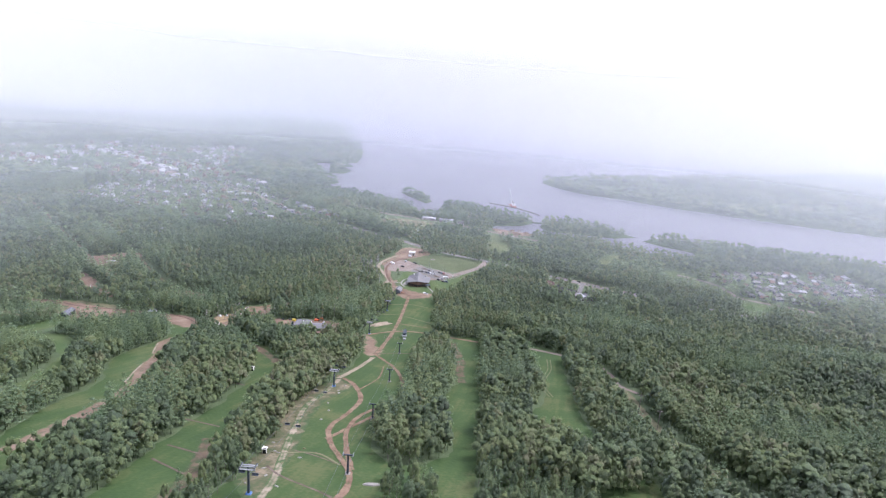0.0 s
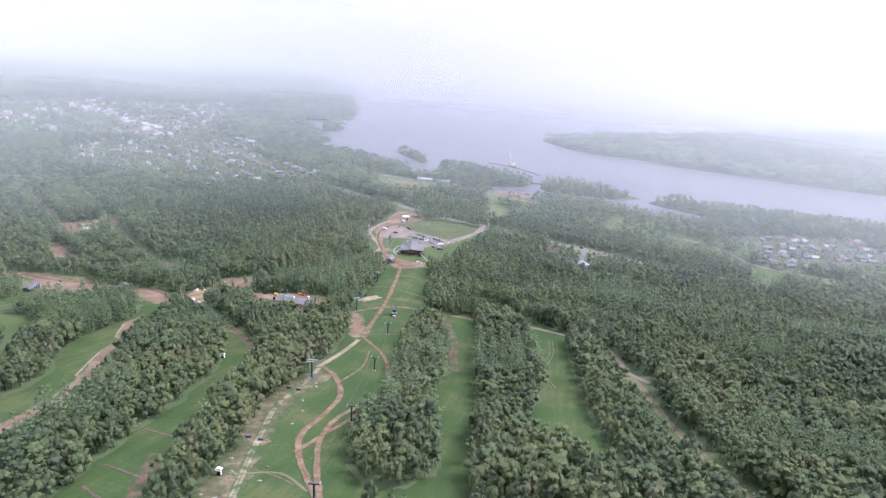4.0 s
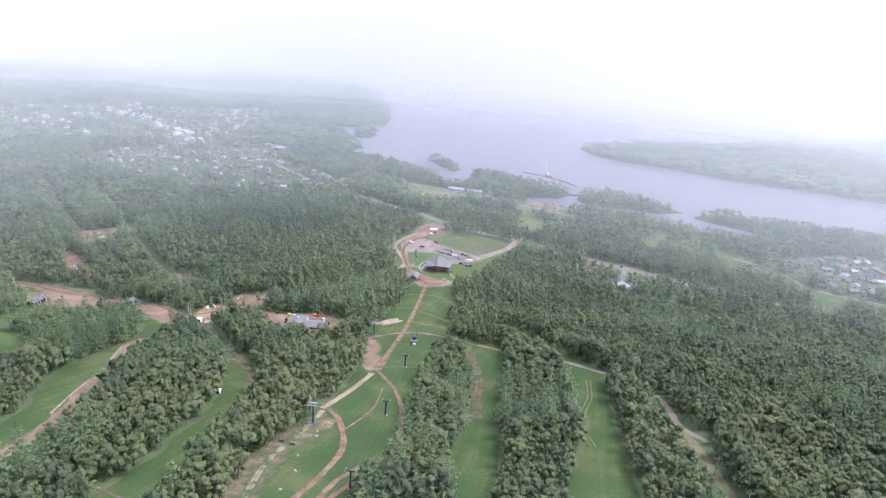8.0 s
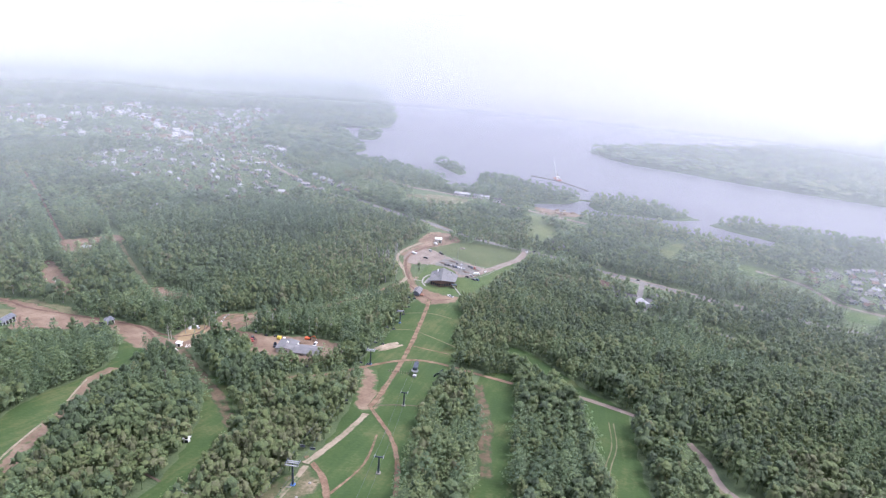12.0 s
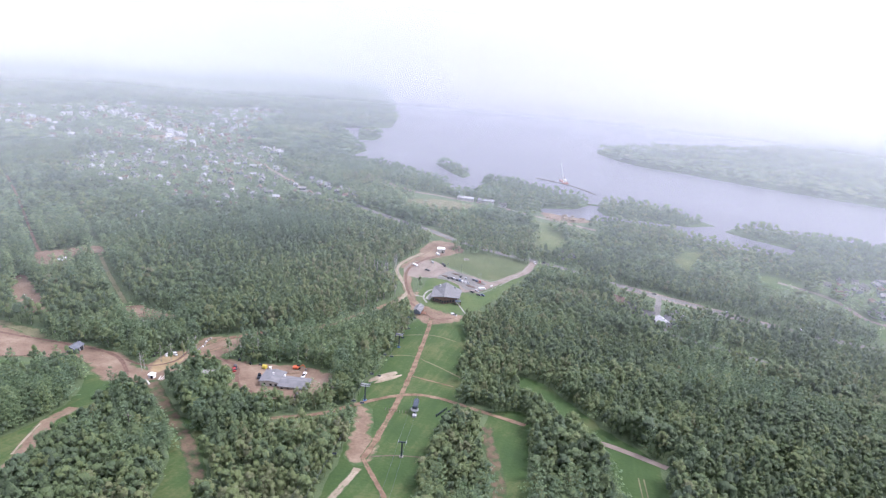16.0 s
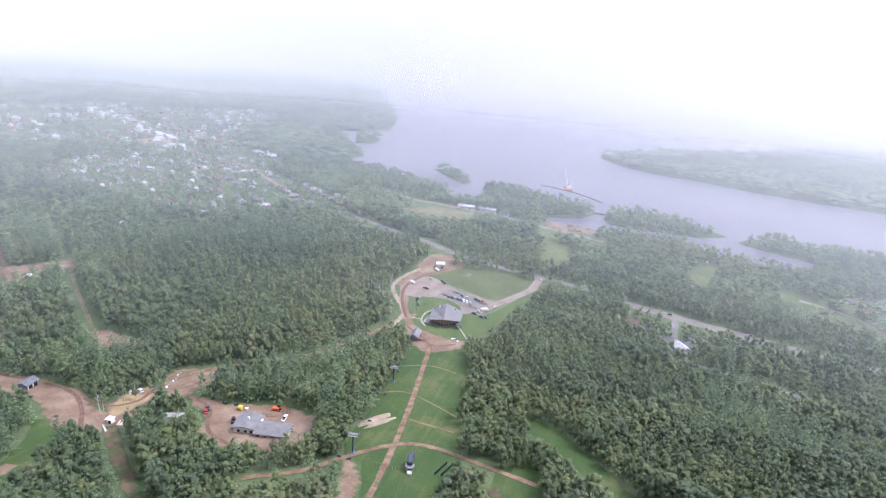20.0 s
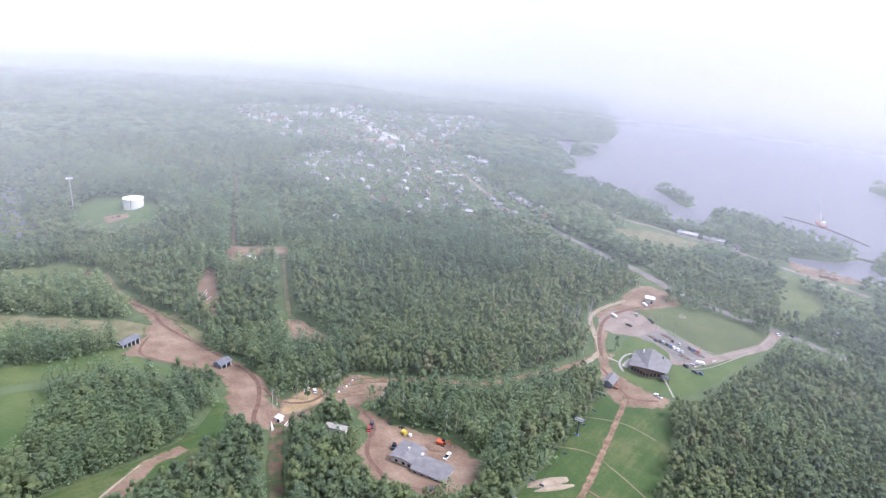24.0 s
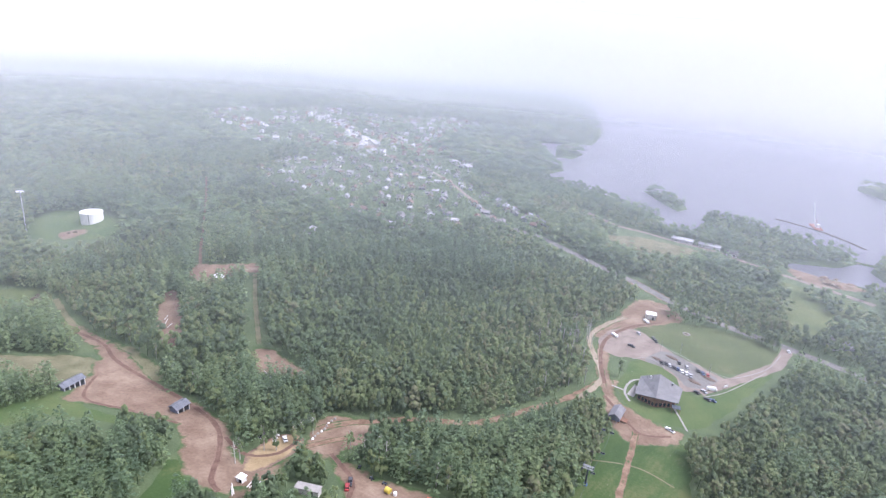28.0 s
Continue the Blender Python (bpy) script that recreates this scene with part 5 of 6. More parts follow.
def excavator(x, y, turn):
    t = thing("excavator", x, y, turn, label="orange-red excavator with folded arm on dirt", category="excavator")
    t.scale = (0.75, 0.75, 0.75)
    red = paint(0.45, 0.09, 0.03, 0.5, "machine_paint")
    for s in (-1.1, 1.1):
        part("crawler", box(bmesh.new(), s, 0, 0, 0.6, 4.0, 0.9, 0.25), M_TYRE, t)
    part("body", box(bmesh.new(), 0, -0.6, 1.0, 2.6, 3.2, 1.3, 0.15), red, t)
    cab = part("cab", box(bmesh.new(), -0.7, 0.8, 1.0, 1.1, 1.5, 1.9, 0.1), M_DARK, t)
    part("boom", pipe(bmesh.new(), (0.4, 1.0, 1.8), (0.4, 4.0, 4.0), 0.25, sides=6), red, t)
    part("stick", pipe(bmesh.new(), (0.4, 4.0, 4.0), (0.4, 5.6, 1.6), 0.2, sides=6), red, t)
    part("bucket", box(bmesh.new(), 0.4, 5.6, 0.6, 1.0, 0.9, 0.9, 0.15), M_STEEL, t)


excavator(-44, -106.5, -75)
t = thing("fuel_tank", -57.5, -111, label="round yellow fuel tank in the yard", category="tank")
part("shell", pipe(bmesh.new(), (-0.9, 0, 1.0), (0.9, 0, 1.0), 0.95, sides=20), paint(0.50, 0.40, 0.06, 0.5, "yellow_paint"), t)
part("cradle", box(bmesh.new(), 0, 0, -0.3, 2.0, 1.4, 0.7), M_STEEL, t)
t = thing("drum", -55, -110.5, label="white plastic drum in the yard", category="drum")
part("shell", pipe(bmesh.new(), (0, 0, -0.2), (0, 0, 1.2), 0.6, sides=16), M_WHITE, t)
t = thing("skid_loader", -53.5, -121, 30, label="dark skid loader beside the maintenance building", category="loader")
part("body", box(bmesh.new(), 0, 0, 0.3, 1.7, 2.6, 1.1, 0.1), M_DARKSTEEL, t)
part("cab", box(bmesh.new(), 0, 0.1, 1.3, 1.2, 1.3, 1.1, 0.1), M_DARK, t)
part("arm", box(bmesh.new(), 0, 1.6, 0.8, 1.6, 1.6, 0.2, 0.05), paint(0.35, 0.08, 0.04, 0.5, "machine_paint"), t)

for x, y in ((-24, 66), (-15, 70), (2, 58)):
    t = thing("lamp_post", x, y, 20, label="tall grey lamp post in the parking lot", category="lamp post")
    part("pole", pipe(bmesh.new(), (0, 0, -0.3), (0, 0, 6.0), 0.09, 0.06), M_STEEL, t)
    part("lamp_head", box(bmesh.new(), 0, 0.5, 5.9, 0.3, 1.0, 0.14, 0.03), M_DARKSTEEL, t)

# heaps of sand, planting beds, rubble, logs
heap_rng = random.Random(11)


def heap(name, x, y, sx, sy, h, turn, material, label, category):
    """A low mound with an uneven outline."""
    verts, faces, n, rings = [], [], 22, 4
    c, s = math.cos(radians(turn)), math.sin(radians(turn))
    for k in range(rings + 1):
        u = k / rings
        for i in range(n):
            a = 2 * math.pi * i / n
            r = (1 - u) * (1 + 0.18 * noise.noise(Vector((math.cos(a) * 2 + x, math.sin(a) * 2 + y, u * 2))))
            px, py = math.cos(a) * r * sx, math.sin(a) * r * sy
            gx, gy = x + px * c - py * s, y + px * s + py * c
            verts.append((gx, gy, float(hill(gx, gy)) - 0.1 + h * (1 - (1 - u) ** 1.6) + (0.28 if k else 0)))
    for k in range(rings):
        for i in range(n):
            j = (i + 1) % n
            faces.append((k * n + i, k * n + j, (k + 1) * n + j, (k + 1) * n + i))
    return tagged(raw_mesh(name, verts, faces, material, {"edge": [1.0] * len(verts)}), label, category)


M_MULCH = surface("dark_mulch", (0.06, 0.045, 0.035), (0.13, 0.10, 0.08), 0.5, 4.0)
heap("sand_heap", -5.5, -98, 9.0, 2.3, 0.9, 63, M_SAND, "long pale sand heap beside the dirt track", "sand heap")
heap("sand_ridge", -2.4, -99.5, 8.0, 1.4, 0.8, 60, M_SAND, "long pale sand heap beside the dirt track", "sand heap")
heap("gravel_heap", -258, -36, 4.5, 2.6, 1.4, 20, M_WHITE, "bright white gravel heap on a dirt pad", "gravel heap")
heap("dirt_mound", -44, -110, 4, 2.5, 1.2, 20, M_DIRT, "pale dirt mound in the yard", "mound")
for x, y, sx, sy in ((-22.5, 55.5, 3.6, 1.7), (-17, 63, 4.0, 1.9), (-2, 46.2, 4.2, 1.9), (2.6, 55.0, 4.2, 2.1)):
    heap("planting_bed", x, y, sx, sy, 0.5, -15, M_MULCH, "dark mulched planting bed in the parking lot", "planting bed")
for i in range(9):
    u = i / 8
    heap("boulder", -97.5 - 4.5 * u + 0.4 * math.sin(i * 5), -106 + 15 * u, heap_rng.uniform(0.5, 0.9), heap_rng.uniform(0.4, 0.6), heap_rng.uniform(0.5, 0.9), heap_rng.uniform(0, 180), M_CONCRETE if i % 3 else M_WHITE, "pale boulder in a row along the dirt road", "boulder")
for x, y, sx, sy, h in ((-107.5, -114.5, 1.3, 0.7, 0.8), (-106.2, -116, 0.9, 0.6, 0.7), (-108.4, -112.6, 0.8, 0.6, 0.6)):
    heap("rubble", x, y, sx, sy, h, 30, M_WHITE, "heap of white broken concrete beside the dirt road", "rubble")
for i, (x, y, long, turn) in enumerate(((-92.0, -142.5, 5.0, 62), (-91.2, -143.4, 4.2, 58), (-89.8, -137.0, 3.4, 12), (-88.9, -136.4, 3.8, 4), (-90.6, -137.6, 3.0, 20), (-146, -86.5, 9.0, 82), (-148, -85.4, 8.0, 86), (-236, -82, 5.0, 40), (-232, -84, 6.0, 48), (-226, -86, 5.0, 30))):
    log = thing("log", x, y, turn, label="pale bare log lying on the dirt", category="log", group="logs")
    part("stem", pipe(bmesh.new(), (0, -long / 2, 0.35), (0, long / 2, 0.45), 0.22, 0.15, 8), M_BIRCH if i % 2 else M_SIDING, log)
for x, y, turn in ((-73.2, -107.4, 30), (-66.0, -109.2, 70), (-61.2, -108.4, 100)):
    quad = thing("quad_bike", x, y, turn, label="dark quad bike parked along the yard's edge", category="quad bike", group="quad bikes")
    part("body", box(bmesh.new(), 0, 0, 0.45, 0.7, 1.5, 0.35, 0.1), M_DARKSTEEL, quad)
    part("seat", box(bmesh.new(), 0, -0.25, 0.8, 0.36, 0.8, 0.14, 0.05), M_TYRE, quad)
    part("handlebar", pipe(bmesh.new(), (-0.4, 0.35, 1.0), (0.4, 0.35, 1.0), 0.04), M_STEEL, quad)
    for wx in (-0.42, 0.42):
        for wy in (-0.55, 0.55):
            part("wheel", pipe(bmesh.new(), (wx - 0.12, wy, 0.32), (wx + 0.12, wy, 0.32), 0.3, sides=12), M_TYRE, quad)
ring = thing("fire_ring", -19, 99, label="round stone fire ring in the mown field", category="fire ring")
for i in range(12):
    a = i * math.pi / 6
    part("stone", box(bmesh.new(), 1.7 * math.cos(a), 1.7 * math.sin(a), -0.1, 0.8, 0.6, 0.6, 0.12, math.degrees(a)), M_CONCRETE, ring)
part("ash", pipe(bmesh.new(), (0, 0, 0.1), (0, 0, 0.24), 1.35, sides=20), M_MULCH, ring, "dark ash and charred wood")
board = thing("sign_board", 11, 52, 60, label="white board sign on two posts beside the drive", category="sign")
part("panel", box(bmesh.new(), 0, 0, 0.5, 2.4, 0.12, 1.1, 0.02), M_WHITE, board)
for x in (-0.9, 0.9):
    part("post", box(bmesh.new(), x, 0.09, -0.3, 0.12, 0.12, 1.7), M_WOOD, board)
for x, y, sx, sy, h in ((-318, -112, 3.4, 2.0, 1.6), (-323, -109, 2.2, 1.4, 1.1), (-405, -53, 2.2, 1.2, 1.2), (-408, -56, 1.6, 1.0, 0.9)):
    heap("brush_pile", x, y, sx, sy, h, 25, M_MULCH, "dark heap of cut brush and stumps on bare dirt", "brush pile")
heap("rock_slab", 62, -307, 2.6, 1.0, 0.4, 15, M_CONCRETE, "flat pale rock beside the track", "rock")
for i in range(26):
    u = heap_rng.random()
    x, y = 33 - 20 * u + heap_rng.uniform(-3, 9), -318 + 96 * u + heap_rng.uniform(-3, 3)
    heap("rubble", x, y, heap_rng.uniform(0.35, 1.0), heap_rng.uniform(0.25, 0.6), 0.2, heap_rng.uniform(0, 180), M_CONCRETE if i % 3 else M_STUBBLE, "pale rubble and stones on dry grass", "rubble")

# kerbs and paths by the lodge
for path_, w in ((((-20, 8), (-24, 13), (-25.5, 20), (-24.5, 27), (-20, 31)), 1.1), (((-3, 16), (0, 12), (4, 6), (6, 3)), 0.8), (((-25, 15), (-31, 15)), 1.0)):
    strip("path", path_, w, M_CONCRETE, 0.22, "pale concrete footpath by the lodge", 1.5, 0.0)
for path_ in (((-30, 74), (-14, 68.5), (6, 62.5), (14, 68), (24, 92), (27, 118)), ((5, 35), (11, 45), (17, 62), (24, 86)), ((-32, 46), (-26, 53), (-16, 49))):
    strip("kerb", path_, 0.4, M_CONCRETE, 0.34, "pale concrete kerb along the drive", 2.0, 0.0)
for path_, w, m_ in ((((-20, -80), (-4, -70), (8, -74), (22, -82), (28, -86)), 1.0, M_STUBBLE), (((4, -92), (14, -94), (26, -96)), 1.2, M_TRACK), (((-16, -46), (-2, -38), (12, -40)), 1.0, M_STUBBLE),
                     (((32, -305), (39, -310), (51, -315), (57, -318)), 0.7, M_MULCH), (((33, -292), (41, -294), (50, -298)), 0.5, M_MULCH), (((-13, -279), (3, -282)), 0.8, M_MULCH), (((-1, -301), (12, -304)), 0.8, M_MULCH), (((2, -311), (16, -317)), 0.7, M_MULCH), (((-28, -233), (-16, -236)), 0.7, M_MULCH), (((30, -296), (40, -292), (50, -298)), 0.9, M_STUBBLE), (((14, -165), (24, -160), (32, -158)), 0.7, M_MULCH)):
    strip("drainage_line", path_, w, m_, 0.14, "narrow worn line across the mown grass", 2.0, 0.5)


# ---------------------------------------------------------------- houses
HOUSE_WALLS = [surface("house_siding", tuple(c * 0.85 for c in col), col, 0.5, 4.0) for col in ((0.50, 0.50, 0.50), (0.36, 0.39, 0.34), (0.30, 0.33, 0.36), (0.38, 0.28, 0.23), (0.54, 0.52, 0.48))]
HOUSE_ROOFS = [surface("house_roof", tuple(c * 0.8 for c in col), col, 0.5, 4.0) for col in ((0.14, 0.135, 0.135), (0.20, 0.195, 0.20), (0.16, 0.11, 0.09), (0.38, 0.38, 0.40))]


def house_template(w, d, eave, rise, wall, roof, label, name="house"):
    t = new(name)
    tagged(t, label, "house", "town houses")
    gable_walls(t, w, d, eave, rise, wall)
    gable_roof(t, w, d, eave, rise, 0.5, roof)
    for y in (-d * 0.25, d * 0.25):
        pane(t, -w / 2 - 0.02, y, 1.2, 0.1, 1.4, 1.3)
        pane(t, w / 2 + 0.02, y, 1.2, 0.1, 1.4, 1.3)
    pane(t, -w * 0.22, -d / 2 - 0.02, 1.1, 1.4, 0.1, 1.4)
    pane(t, w * 0.22, -d / 2 - 0.02, 0, 1.0, 0.1, 2.1, "door", M_WOOD)
    return t


HOUSES = [
    house_template(7.5, 10, 3.6, 2.6, HOUSE_WALLS[0], HOUSE_ROOFS[0], "white sided house with a dark grey gable roof among trees"),
    house_template(8.0, 9, 4.6, 2.8, HOUSE_WALLS[1], HOUSE_ROOFS[2], "tan house with a brown gable roof among trees"),
    house_template(8.0, 12, 3.2, 2.0, HOUSE_WALLS[2], HOUSE_ROOFS[1], "blue-grey house with a grey roof among trees"),
    house_template(9.0, 11, 3.2, 2.4, HOUSE_WALLS[0], HOUSE_ROOFS[3], "white house with a pale metal roof among trees"),
    house_template(7.0, 9, 5.0, 2.6, HOUSE_WALLS[4], HOUSE_ROOFS[0], "cream two-storey house with a dark roof among trees"),
    house_template(13.0, 26, 4.5, 1.2, HOUSE_WALLS[0], HOUSE_ROOFS[3], "long white commercial building with a pale roof")]
HOUSES_USED = set()
town = random.Random(21)


def put_house(kind, x, y, turn, size=1.0):
    m = pose(x, y, float(land(x, y)), 0, 0, turn) @ Matrix.Diagonal((size, size, size, 1))
    if kind in HOUSES_USED:
        return another(HOUSES[kind], m)
    HOUSES_USED.add(kind)
    HOUSES[kind].matrix_basis = m
    return HOUSES[kind]


def settle(poly, step_x, step_y, turn, share, size=1.0, big=0.04):
    """Houses in rows along the streets inside an outline."""
    p = np.array(poly, float)
    mid = p.mean(0)
    c, s = math.cos(radians(turn)), math.sin(radians(turn))
    reach = float(np.abs(p - mid).max()) * 1.5
    u = -reach
    while u < reach:
        v = -reach
        while v < reach:
            a, b = u + town.uniform(-0.4, 0.4) * step_x, v + town.uniform(-0.35, 0.35) * step_y
            x, y = mid[0] + a * c - b * s, mid[1] + a * s + b * c
            if town.random() < share and inside(poly, np.array([x]), np.array([y]))[0] and wetness(np.array([x]), np.array([y]))[0] < -8:
                k = 5 if town.random() < big else town.choice((0, 1, 1, 2, 2, 3, 4))
                put_house(k, x, y, turn + town.choice((0, 90, 180)) + town.uniform(-6, 6), size * town.uniform(0.7, 0.95) * (0.75 if k == 5 else 1))
            v += step_y
        u += step_x


settle(TOWN, 12, 15, 28, 0.6, 0.76, 0.01)
settle(HOMES_RIVER, 10, 13, 15, 0.85, 0.78, 0.0)
for x, y, k, turn in ((95, 73, 1, 70), (103, 66, 0, 40), (122, 52, 3, 30), (128, 60, 2, 10), (113, 56, 4, 80), (134, 70, 2, 30), (50, 160, 0, 30), (58, 163, 2, 10), (-304, 121, 3, 20), (-298, 118, 0, 20), (-284, 60, 3, 30),
                      (-384, 391, 5, 60), (-359, 386, 5, 60), (-239, 262, 3, 55), (-231, 256, 0, 60), (-223, 250, 3, 50), (-214, 246, 3, 60), (-193, 241, 3, 60), (-184, 236, 0, 30), (-176, 231, 3, 30), (-170, 228, 0, 25),
                      (-77, 316, 5, 95), (-54, 319, 5, 95), (-34, 313, 0, 90), (-308, 452, 5, 60), (-296, 446, 3, 60), (-284, 448, 0, 60), (-270, 442, 3, 60), (-258, 444, 2, 60), (-246, 440, 3, 60), (-234, 442, 0, 60), (-222, 438, 3, 60), (-210, 440, 2, 60), (-196, 438, 3, 60)):
    put_house(k, x, y, turn, 0.7 if k == 5 else 0.85)


def far_houses(spots, wall, roof, label):
    """The houses of the distant part of the town: walls, gables and roofs joined, too many and too far to count."""
    walls, roofs = ([], []), ([], [])
    for x, y, turn, w, d, eave, rise in spots:
        z, c, s = float(land(x, y)) - 0.3, math.cos(radians(turn)), math.sin(radians(turn))
        at = lambda u, v, h: (x + u * c - v * s, y + u * s + v * c, z + h)
        k = len(walls[0])
        walls[0].extend([at(u, v, h) for h in (0, eave) for u, v in ((-w, -d), (w, -d), (w, d), (-w, d))] + [at(0, -d, eave + rise), at(0, d, eave + rise)])
        walls[1].extend([(k, k + 1, k + 5, k + 4), (k + 1, k + 2, k + 6, k + 5), (k + 2, k + 3, k + 7, k + 6), (k + 3, k, k + 4, k + 7), (k + 4, k + 5, k + 8), (k + 6, k + 7, k + 9)])
        k = len(roofs[0])
        roofs[0].extend([at(u, v, h) for v in (-d - 0.4, d + 0.4) for u, h in ((-w - 0.5, eave - 0.3), (0, eave + rise + 0.15), (w + 0.5, eave - 0.3), (w + 0.5, eave - 0.05), (0, eave + rise + 0.4), (-w - 0.5, eave - 0.05))])
        roofs[1].extend([(k + a, k + (a + 1) % 6, k + 6 + (a + 1) % 6, k + 6 + a) for a in range(6)] + [(k, k + 5, k + 4, k + 1), (k + 1, k + 4, k + 3, k + 2), (k + 6, k + 7, k + 10, k + 11), (k + 7, k + 8, k + 9, k + 10)])
    t = new("distant_houses")
    tagged(t, label, "houses", kind="stuff")
    for name, (verts, faces), m_ in (("walls", walls, wall), ("roofs", roofs, roof)):
        raw_mesh(name, verts, faces, m_).parent = t


spots = []
p = np.array(TOWN_FAR, float)
while len(spots) < 290:
    x, y = town.uniform(p[:, 0].min(), p[:, 0].max()), town.uniform(p[:, 1].min(), p[:, 1].max())
    cluster = float(value_noise(np.array([x]), np.array([y]), 0.017, 31)[0])
    if inside(TOWN_FAR, np.array([x]), np.array([y]))[0] and wetness(np.array([x]), np.array([y]))[0] < -10 and cluster > 0.35:
        spots.append((x, y, 28 + town.choice((0, 90)), town.uniform(2.2, 3.2), town.uniform(2.8, 4.4), town.uniform(3.4, 5.0), town.uniform(1.4, 2.0)))
far_houses(spots[::3], HOUSE_WALLS[0], HOUSE_ROOFS[3], "small white houses with grey roofs in the hazy distance")
far_houses(spots[1::3], HOUSE_WALLS[1], HOUSE_ROOFS[0], "small cream houses with dark roofs in the hazy distance")
far_houses(spots[2::3], HOUSE_WALLS[3], HOUSE_ROOFS[2], "small tan houses with brown roofs in the hazy distance")
shops = []
strip_line = rounded(((-523, 376), (-584, 410), (-675, 470), (-785, 500)), False, 8.0)
for q in strip_line:
    for side in (-1, 1):
        if town.random() < 0.3:
            shops.append((q.x - side * town.uniform(4, 12), q.y + side * town.uniform(5, 16), town.choice((30, 120)), town.uniform(2.5, 4), town.uniform(3, 6.5), town.uniform(3.5, 5), 0.5))
for x, y in ((-686, 732), (-672, 791), (-640, 780), (-611, 784), (-561, 508), (-551, 541), (-638, 512), (-541, 329), (-507, 347), (-691, 335), (-761, 357), (-820, 470)):
    shops.append((x, y, 40, 3.6, town.uniform(5, 9), 4.5, 0.5))
far_houses(shops, HOUSE_WALLS[0], HOUSE_ROOFS[3], "long white shops with flat pale roofs along a distant road")

# ---------------------------------------------------------------- on the river
t = thing("crane_barge", 14, 508, 20, z=WATER_LEVEL, label="dredging barge with a white crane boom on the river", category="barge")
part("hull", box(bmesh.new(), 0, 0, -0.6, 8, 22, 2.0, 0.3), paint(0.30, 0.10, 0.07, 0.6, "rusty_hull"), t, "rusty red hull")
part("cabin", box(bmesh.new(), 0, -4, 1.4, 4, 5, 3.5, 0.2), M_WHITE, t)
part("boom", pipe(bmesh.new(), (0, 2, 1.5), (-7, 3, 26), 0.55, 0.35), M_WHITE, t, "white lattice boom")
part("gantry", pipe(bmesh.new(), (0, -2, 1.5), (-1, 0, 9), 0.4), M_WOOD, t)
t = thing("floating_pipe", 0, 0, z=WATER_LEVEL, label="long dark floating dredge pipe on the river", category="pipe")
for (x0, y0), (x1, y1) in zip(((-24, 508), (0, 501), (24, 490), (44, 473)), ((0, 501), (24, 490), (44, 473), (61, 455))):
    part("segment", pipe(bmesh.new(), (x0, y0, 0.2), (x1, y1, 0.2), 0.8, sides=6), M_MULCH, t)
t = thing("causeway", 63, 398, 5, z=WATER_LEVEL, label="low earth causeway between two wooded islands", category="causeway")
part("bank", box(bmesh.new(), 0, 0, -2, 22, 5, 3.0, 0.8), M_DIRT, t)
for i in range(12):
    heap("spoil_heap", 16 + heap_rng.uniform(0, 44), 296 + heap_rng.uniform(0, 22), heap_rng.uniform(2, 4), heap_rng.uniform(1.5, 2.5), 1.2, heap_rng.uniform(0, 90), M_DIRT if i % 2 else M_SAND, "heap of dredged mud at the river bank", "spoil heap")


# ---------------------------------------------------------------- single trees that stand nearest the flight
def tree_template(i):
    needle = i % 3 == 2
    t = new("pine_tree" if needle else "broadleaf_tree")
    tagged(t, "dark green pine with tiered boughs" if needle else "leafy green broadleaf tree at the edge of a ski run", "tree", "trees by the ski runs")
    h = 1.0
    bm = bmesh.new()
    pipe(bm, (0, 0, -0.03), (0.01, 0.0, 0.55), 0.020, 0.010, 6)
    for k in range(4):
        a = k * 1.7 + i
        pipe(bm, (0.005, 0, 0.28 + 0.07 * k), (0.15 * math.cos(a), 0.15 * math.sin(a), 0.45 + 0.09 * k), 0.008, 0.003, 4)
    part("trunk", bm, M_BARK, t)
    tris, lit = needle_crown(320, 0.042) if needle else broad_crown(200, 0.032, (0.7, 0.9, 1.1)[i // 3], 12)
    crown = soup("crown", tris, lit, np.full(len(tris), 0.12 + 0.13 * (i % 5)), M_NEEDLE if needle else M_LEAF)
    crown.parent = t
    return t


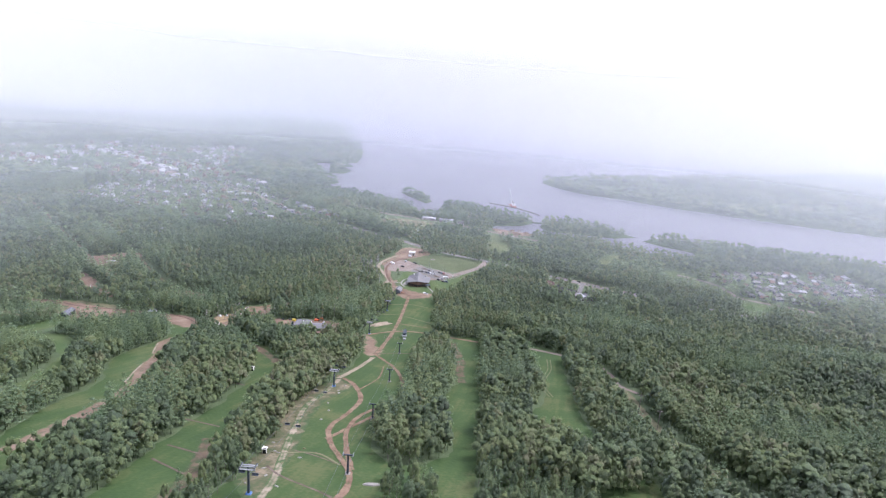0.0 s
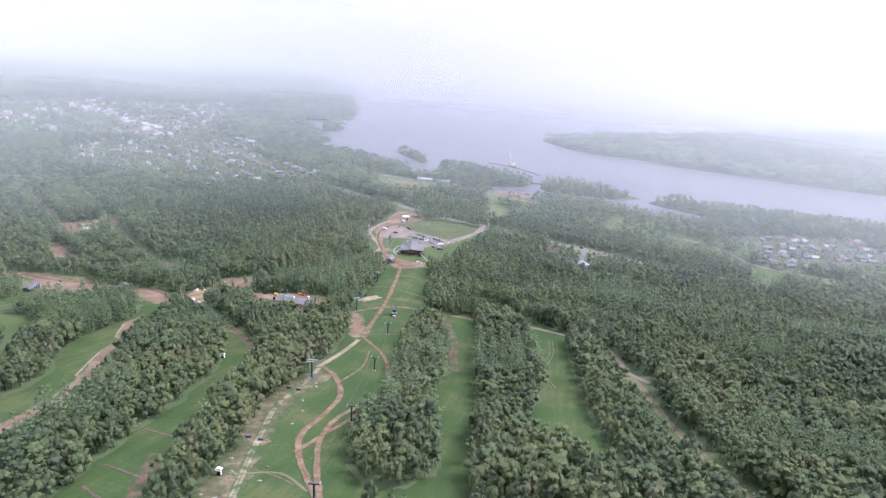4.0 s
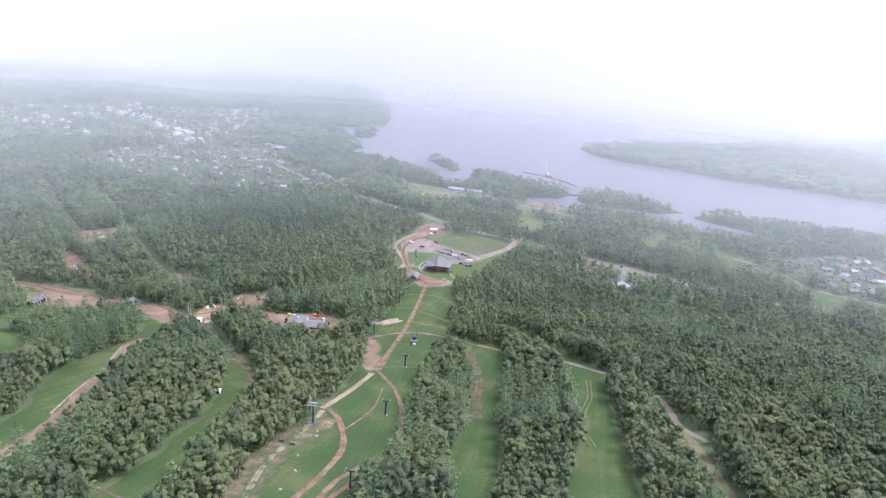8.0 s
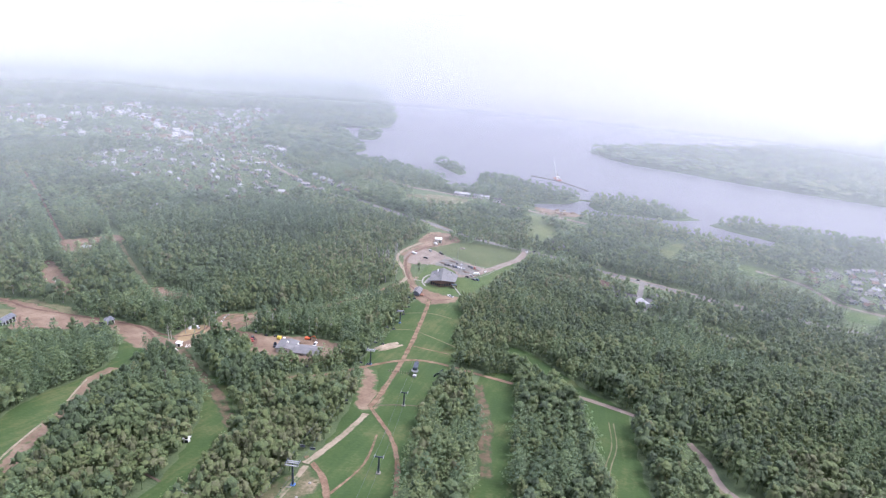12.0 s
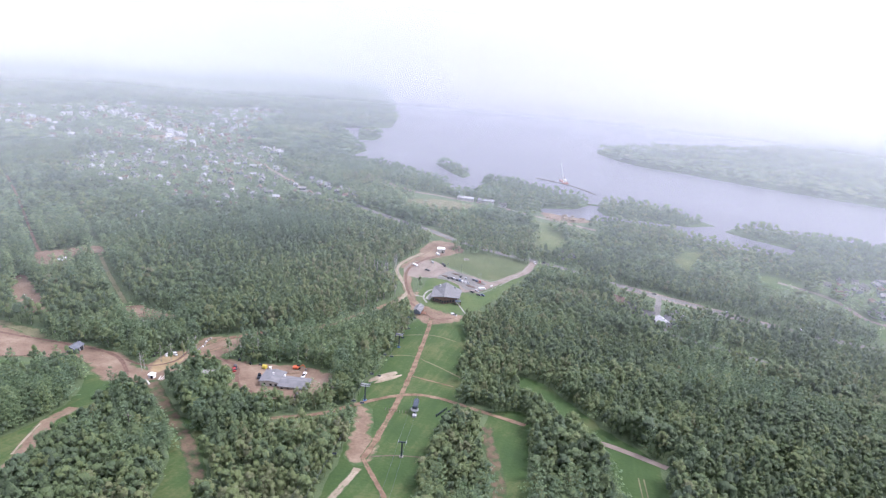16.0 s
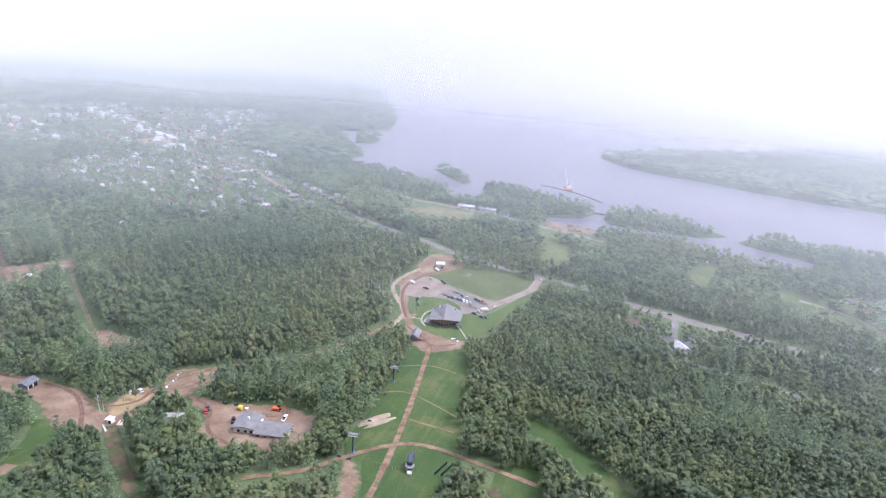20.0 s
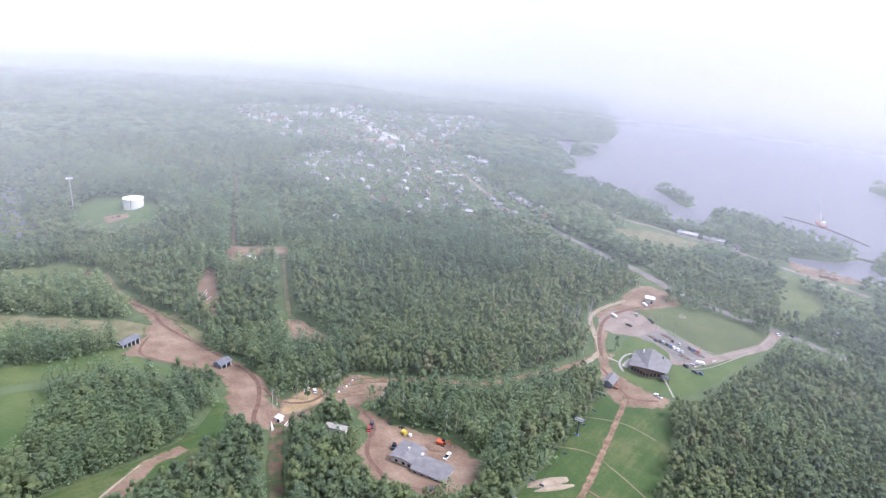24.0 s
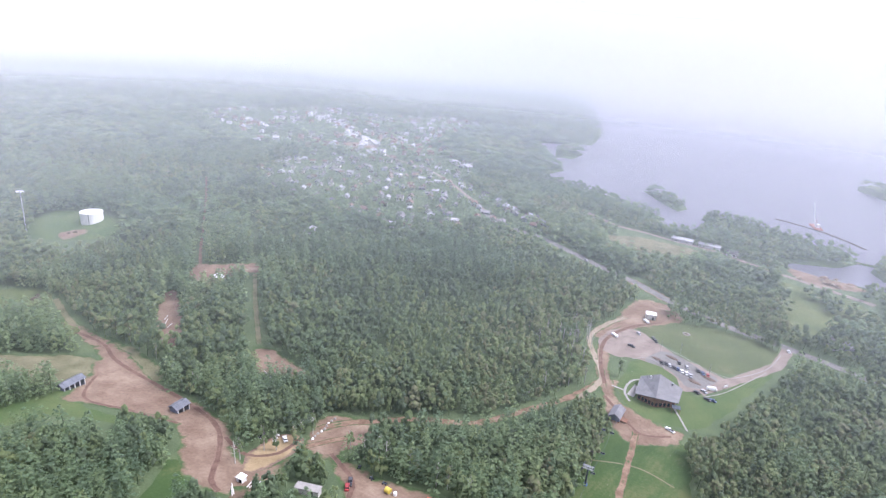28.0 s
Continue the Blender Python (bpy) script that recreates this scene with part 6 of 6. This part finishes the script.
templates = [tree_template(i) for i in range(9)]
used = set()
for n_, (x, y, h, w) in enumerate(SINGLE_TREES):
    i = n_ % 9
    m = pose(x, y, float(land(x, y)) - 0.1, 0, 0, (n_ * 77) % 360) @ Matrix.Diagonal((w, w, h, 1))
    if i in used:
        another(templates[i], m)
    else:
        used.add(i)
        templates[i].matrix_basis = m


# ---------------------------------------------------------------- pale-stemmed birches and dead trees at the edges of the woods
stems = random.Random(17)


def birch(x, y, h, leafy):
    t = thing("birch_tree" if leafy else "dead_tree", x, y, stems.uniform(0, 360), label="slim birch with a pale stem and thin crown" if leafy else "bare grey dead tree standing among green woods", category="tree")
    bm = pipe(bmesh.new(), (0, 0, -0.3), (stems.uniform(-0.4, 0.4), stems.uniform(-0.4, 0.4), h), 0.17, 0.05, 6)
    for k in range(12):
        a, z = k * 2.4, h * (0.42 + 0.045 * k)
        r = h * (0.2 - 0.01 * k)
        pipe(bm, (0, 0, z), (math.cos(a) * r, math.sin(a) * r, z + r * 0.9), 0.06, 0.015, 4)
    part("trunk", bm, M_BIRCH, t, "pale grey stem and limbs")
    if leafy:
        tris, lit = broad_crown(90, 0.04, 0.7, 7)
        crown = soup("crown", tris * np.array((h * 0.55, h * 0.55, h * 0.98)), lit, np.full(len(tris), stems.uniform(0.3, 0.8)), M_LEAF)
        crown.parent = t


for x0, y0, x1, y1, count in ((-105, -139, -99, -104, 7), (-86, -104, -34, -98, 9), (-246, -106, -130, -117, 8), (-56, -22, -40, 12, 5)):
    for i in range(count):
        u = (i + stems.uniform(0.1, 0.9)) / count
        birch(x0 + (x1 - x0) * u + stems.uniform(-1.5, 1.5), y0 + (y1 - y0) * u + stems.uniform(0, 3), stems.uniform(8, 11), stems.random() < 0.7)
for i in range(22):
    birch(-62 + stems.gauss(0, 7), 36 + stems.gauss(0, 9), stems.uniform(9, 11.5), False)


# ---------------------------------------------------------------- plan to metres
for ob in list(scene.objects):
    if ob.parent is None and ob.type in ("MESH", "EMPTY"):
        ob.matrix_basis = Matrix.Scale(UNIT, 4) @ ob.matrix_basis
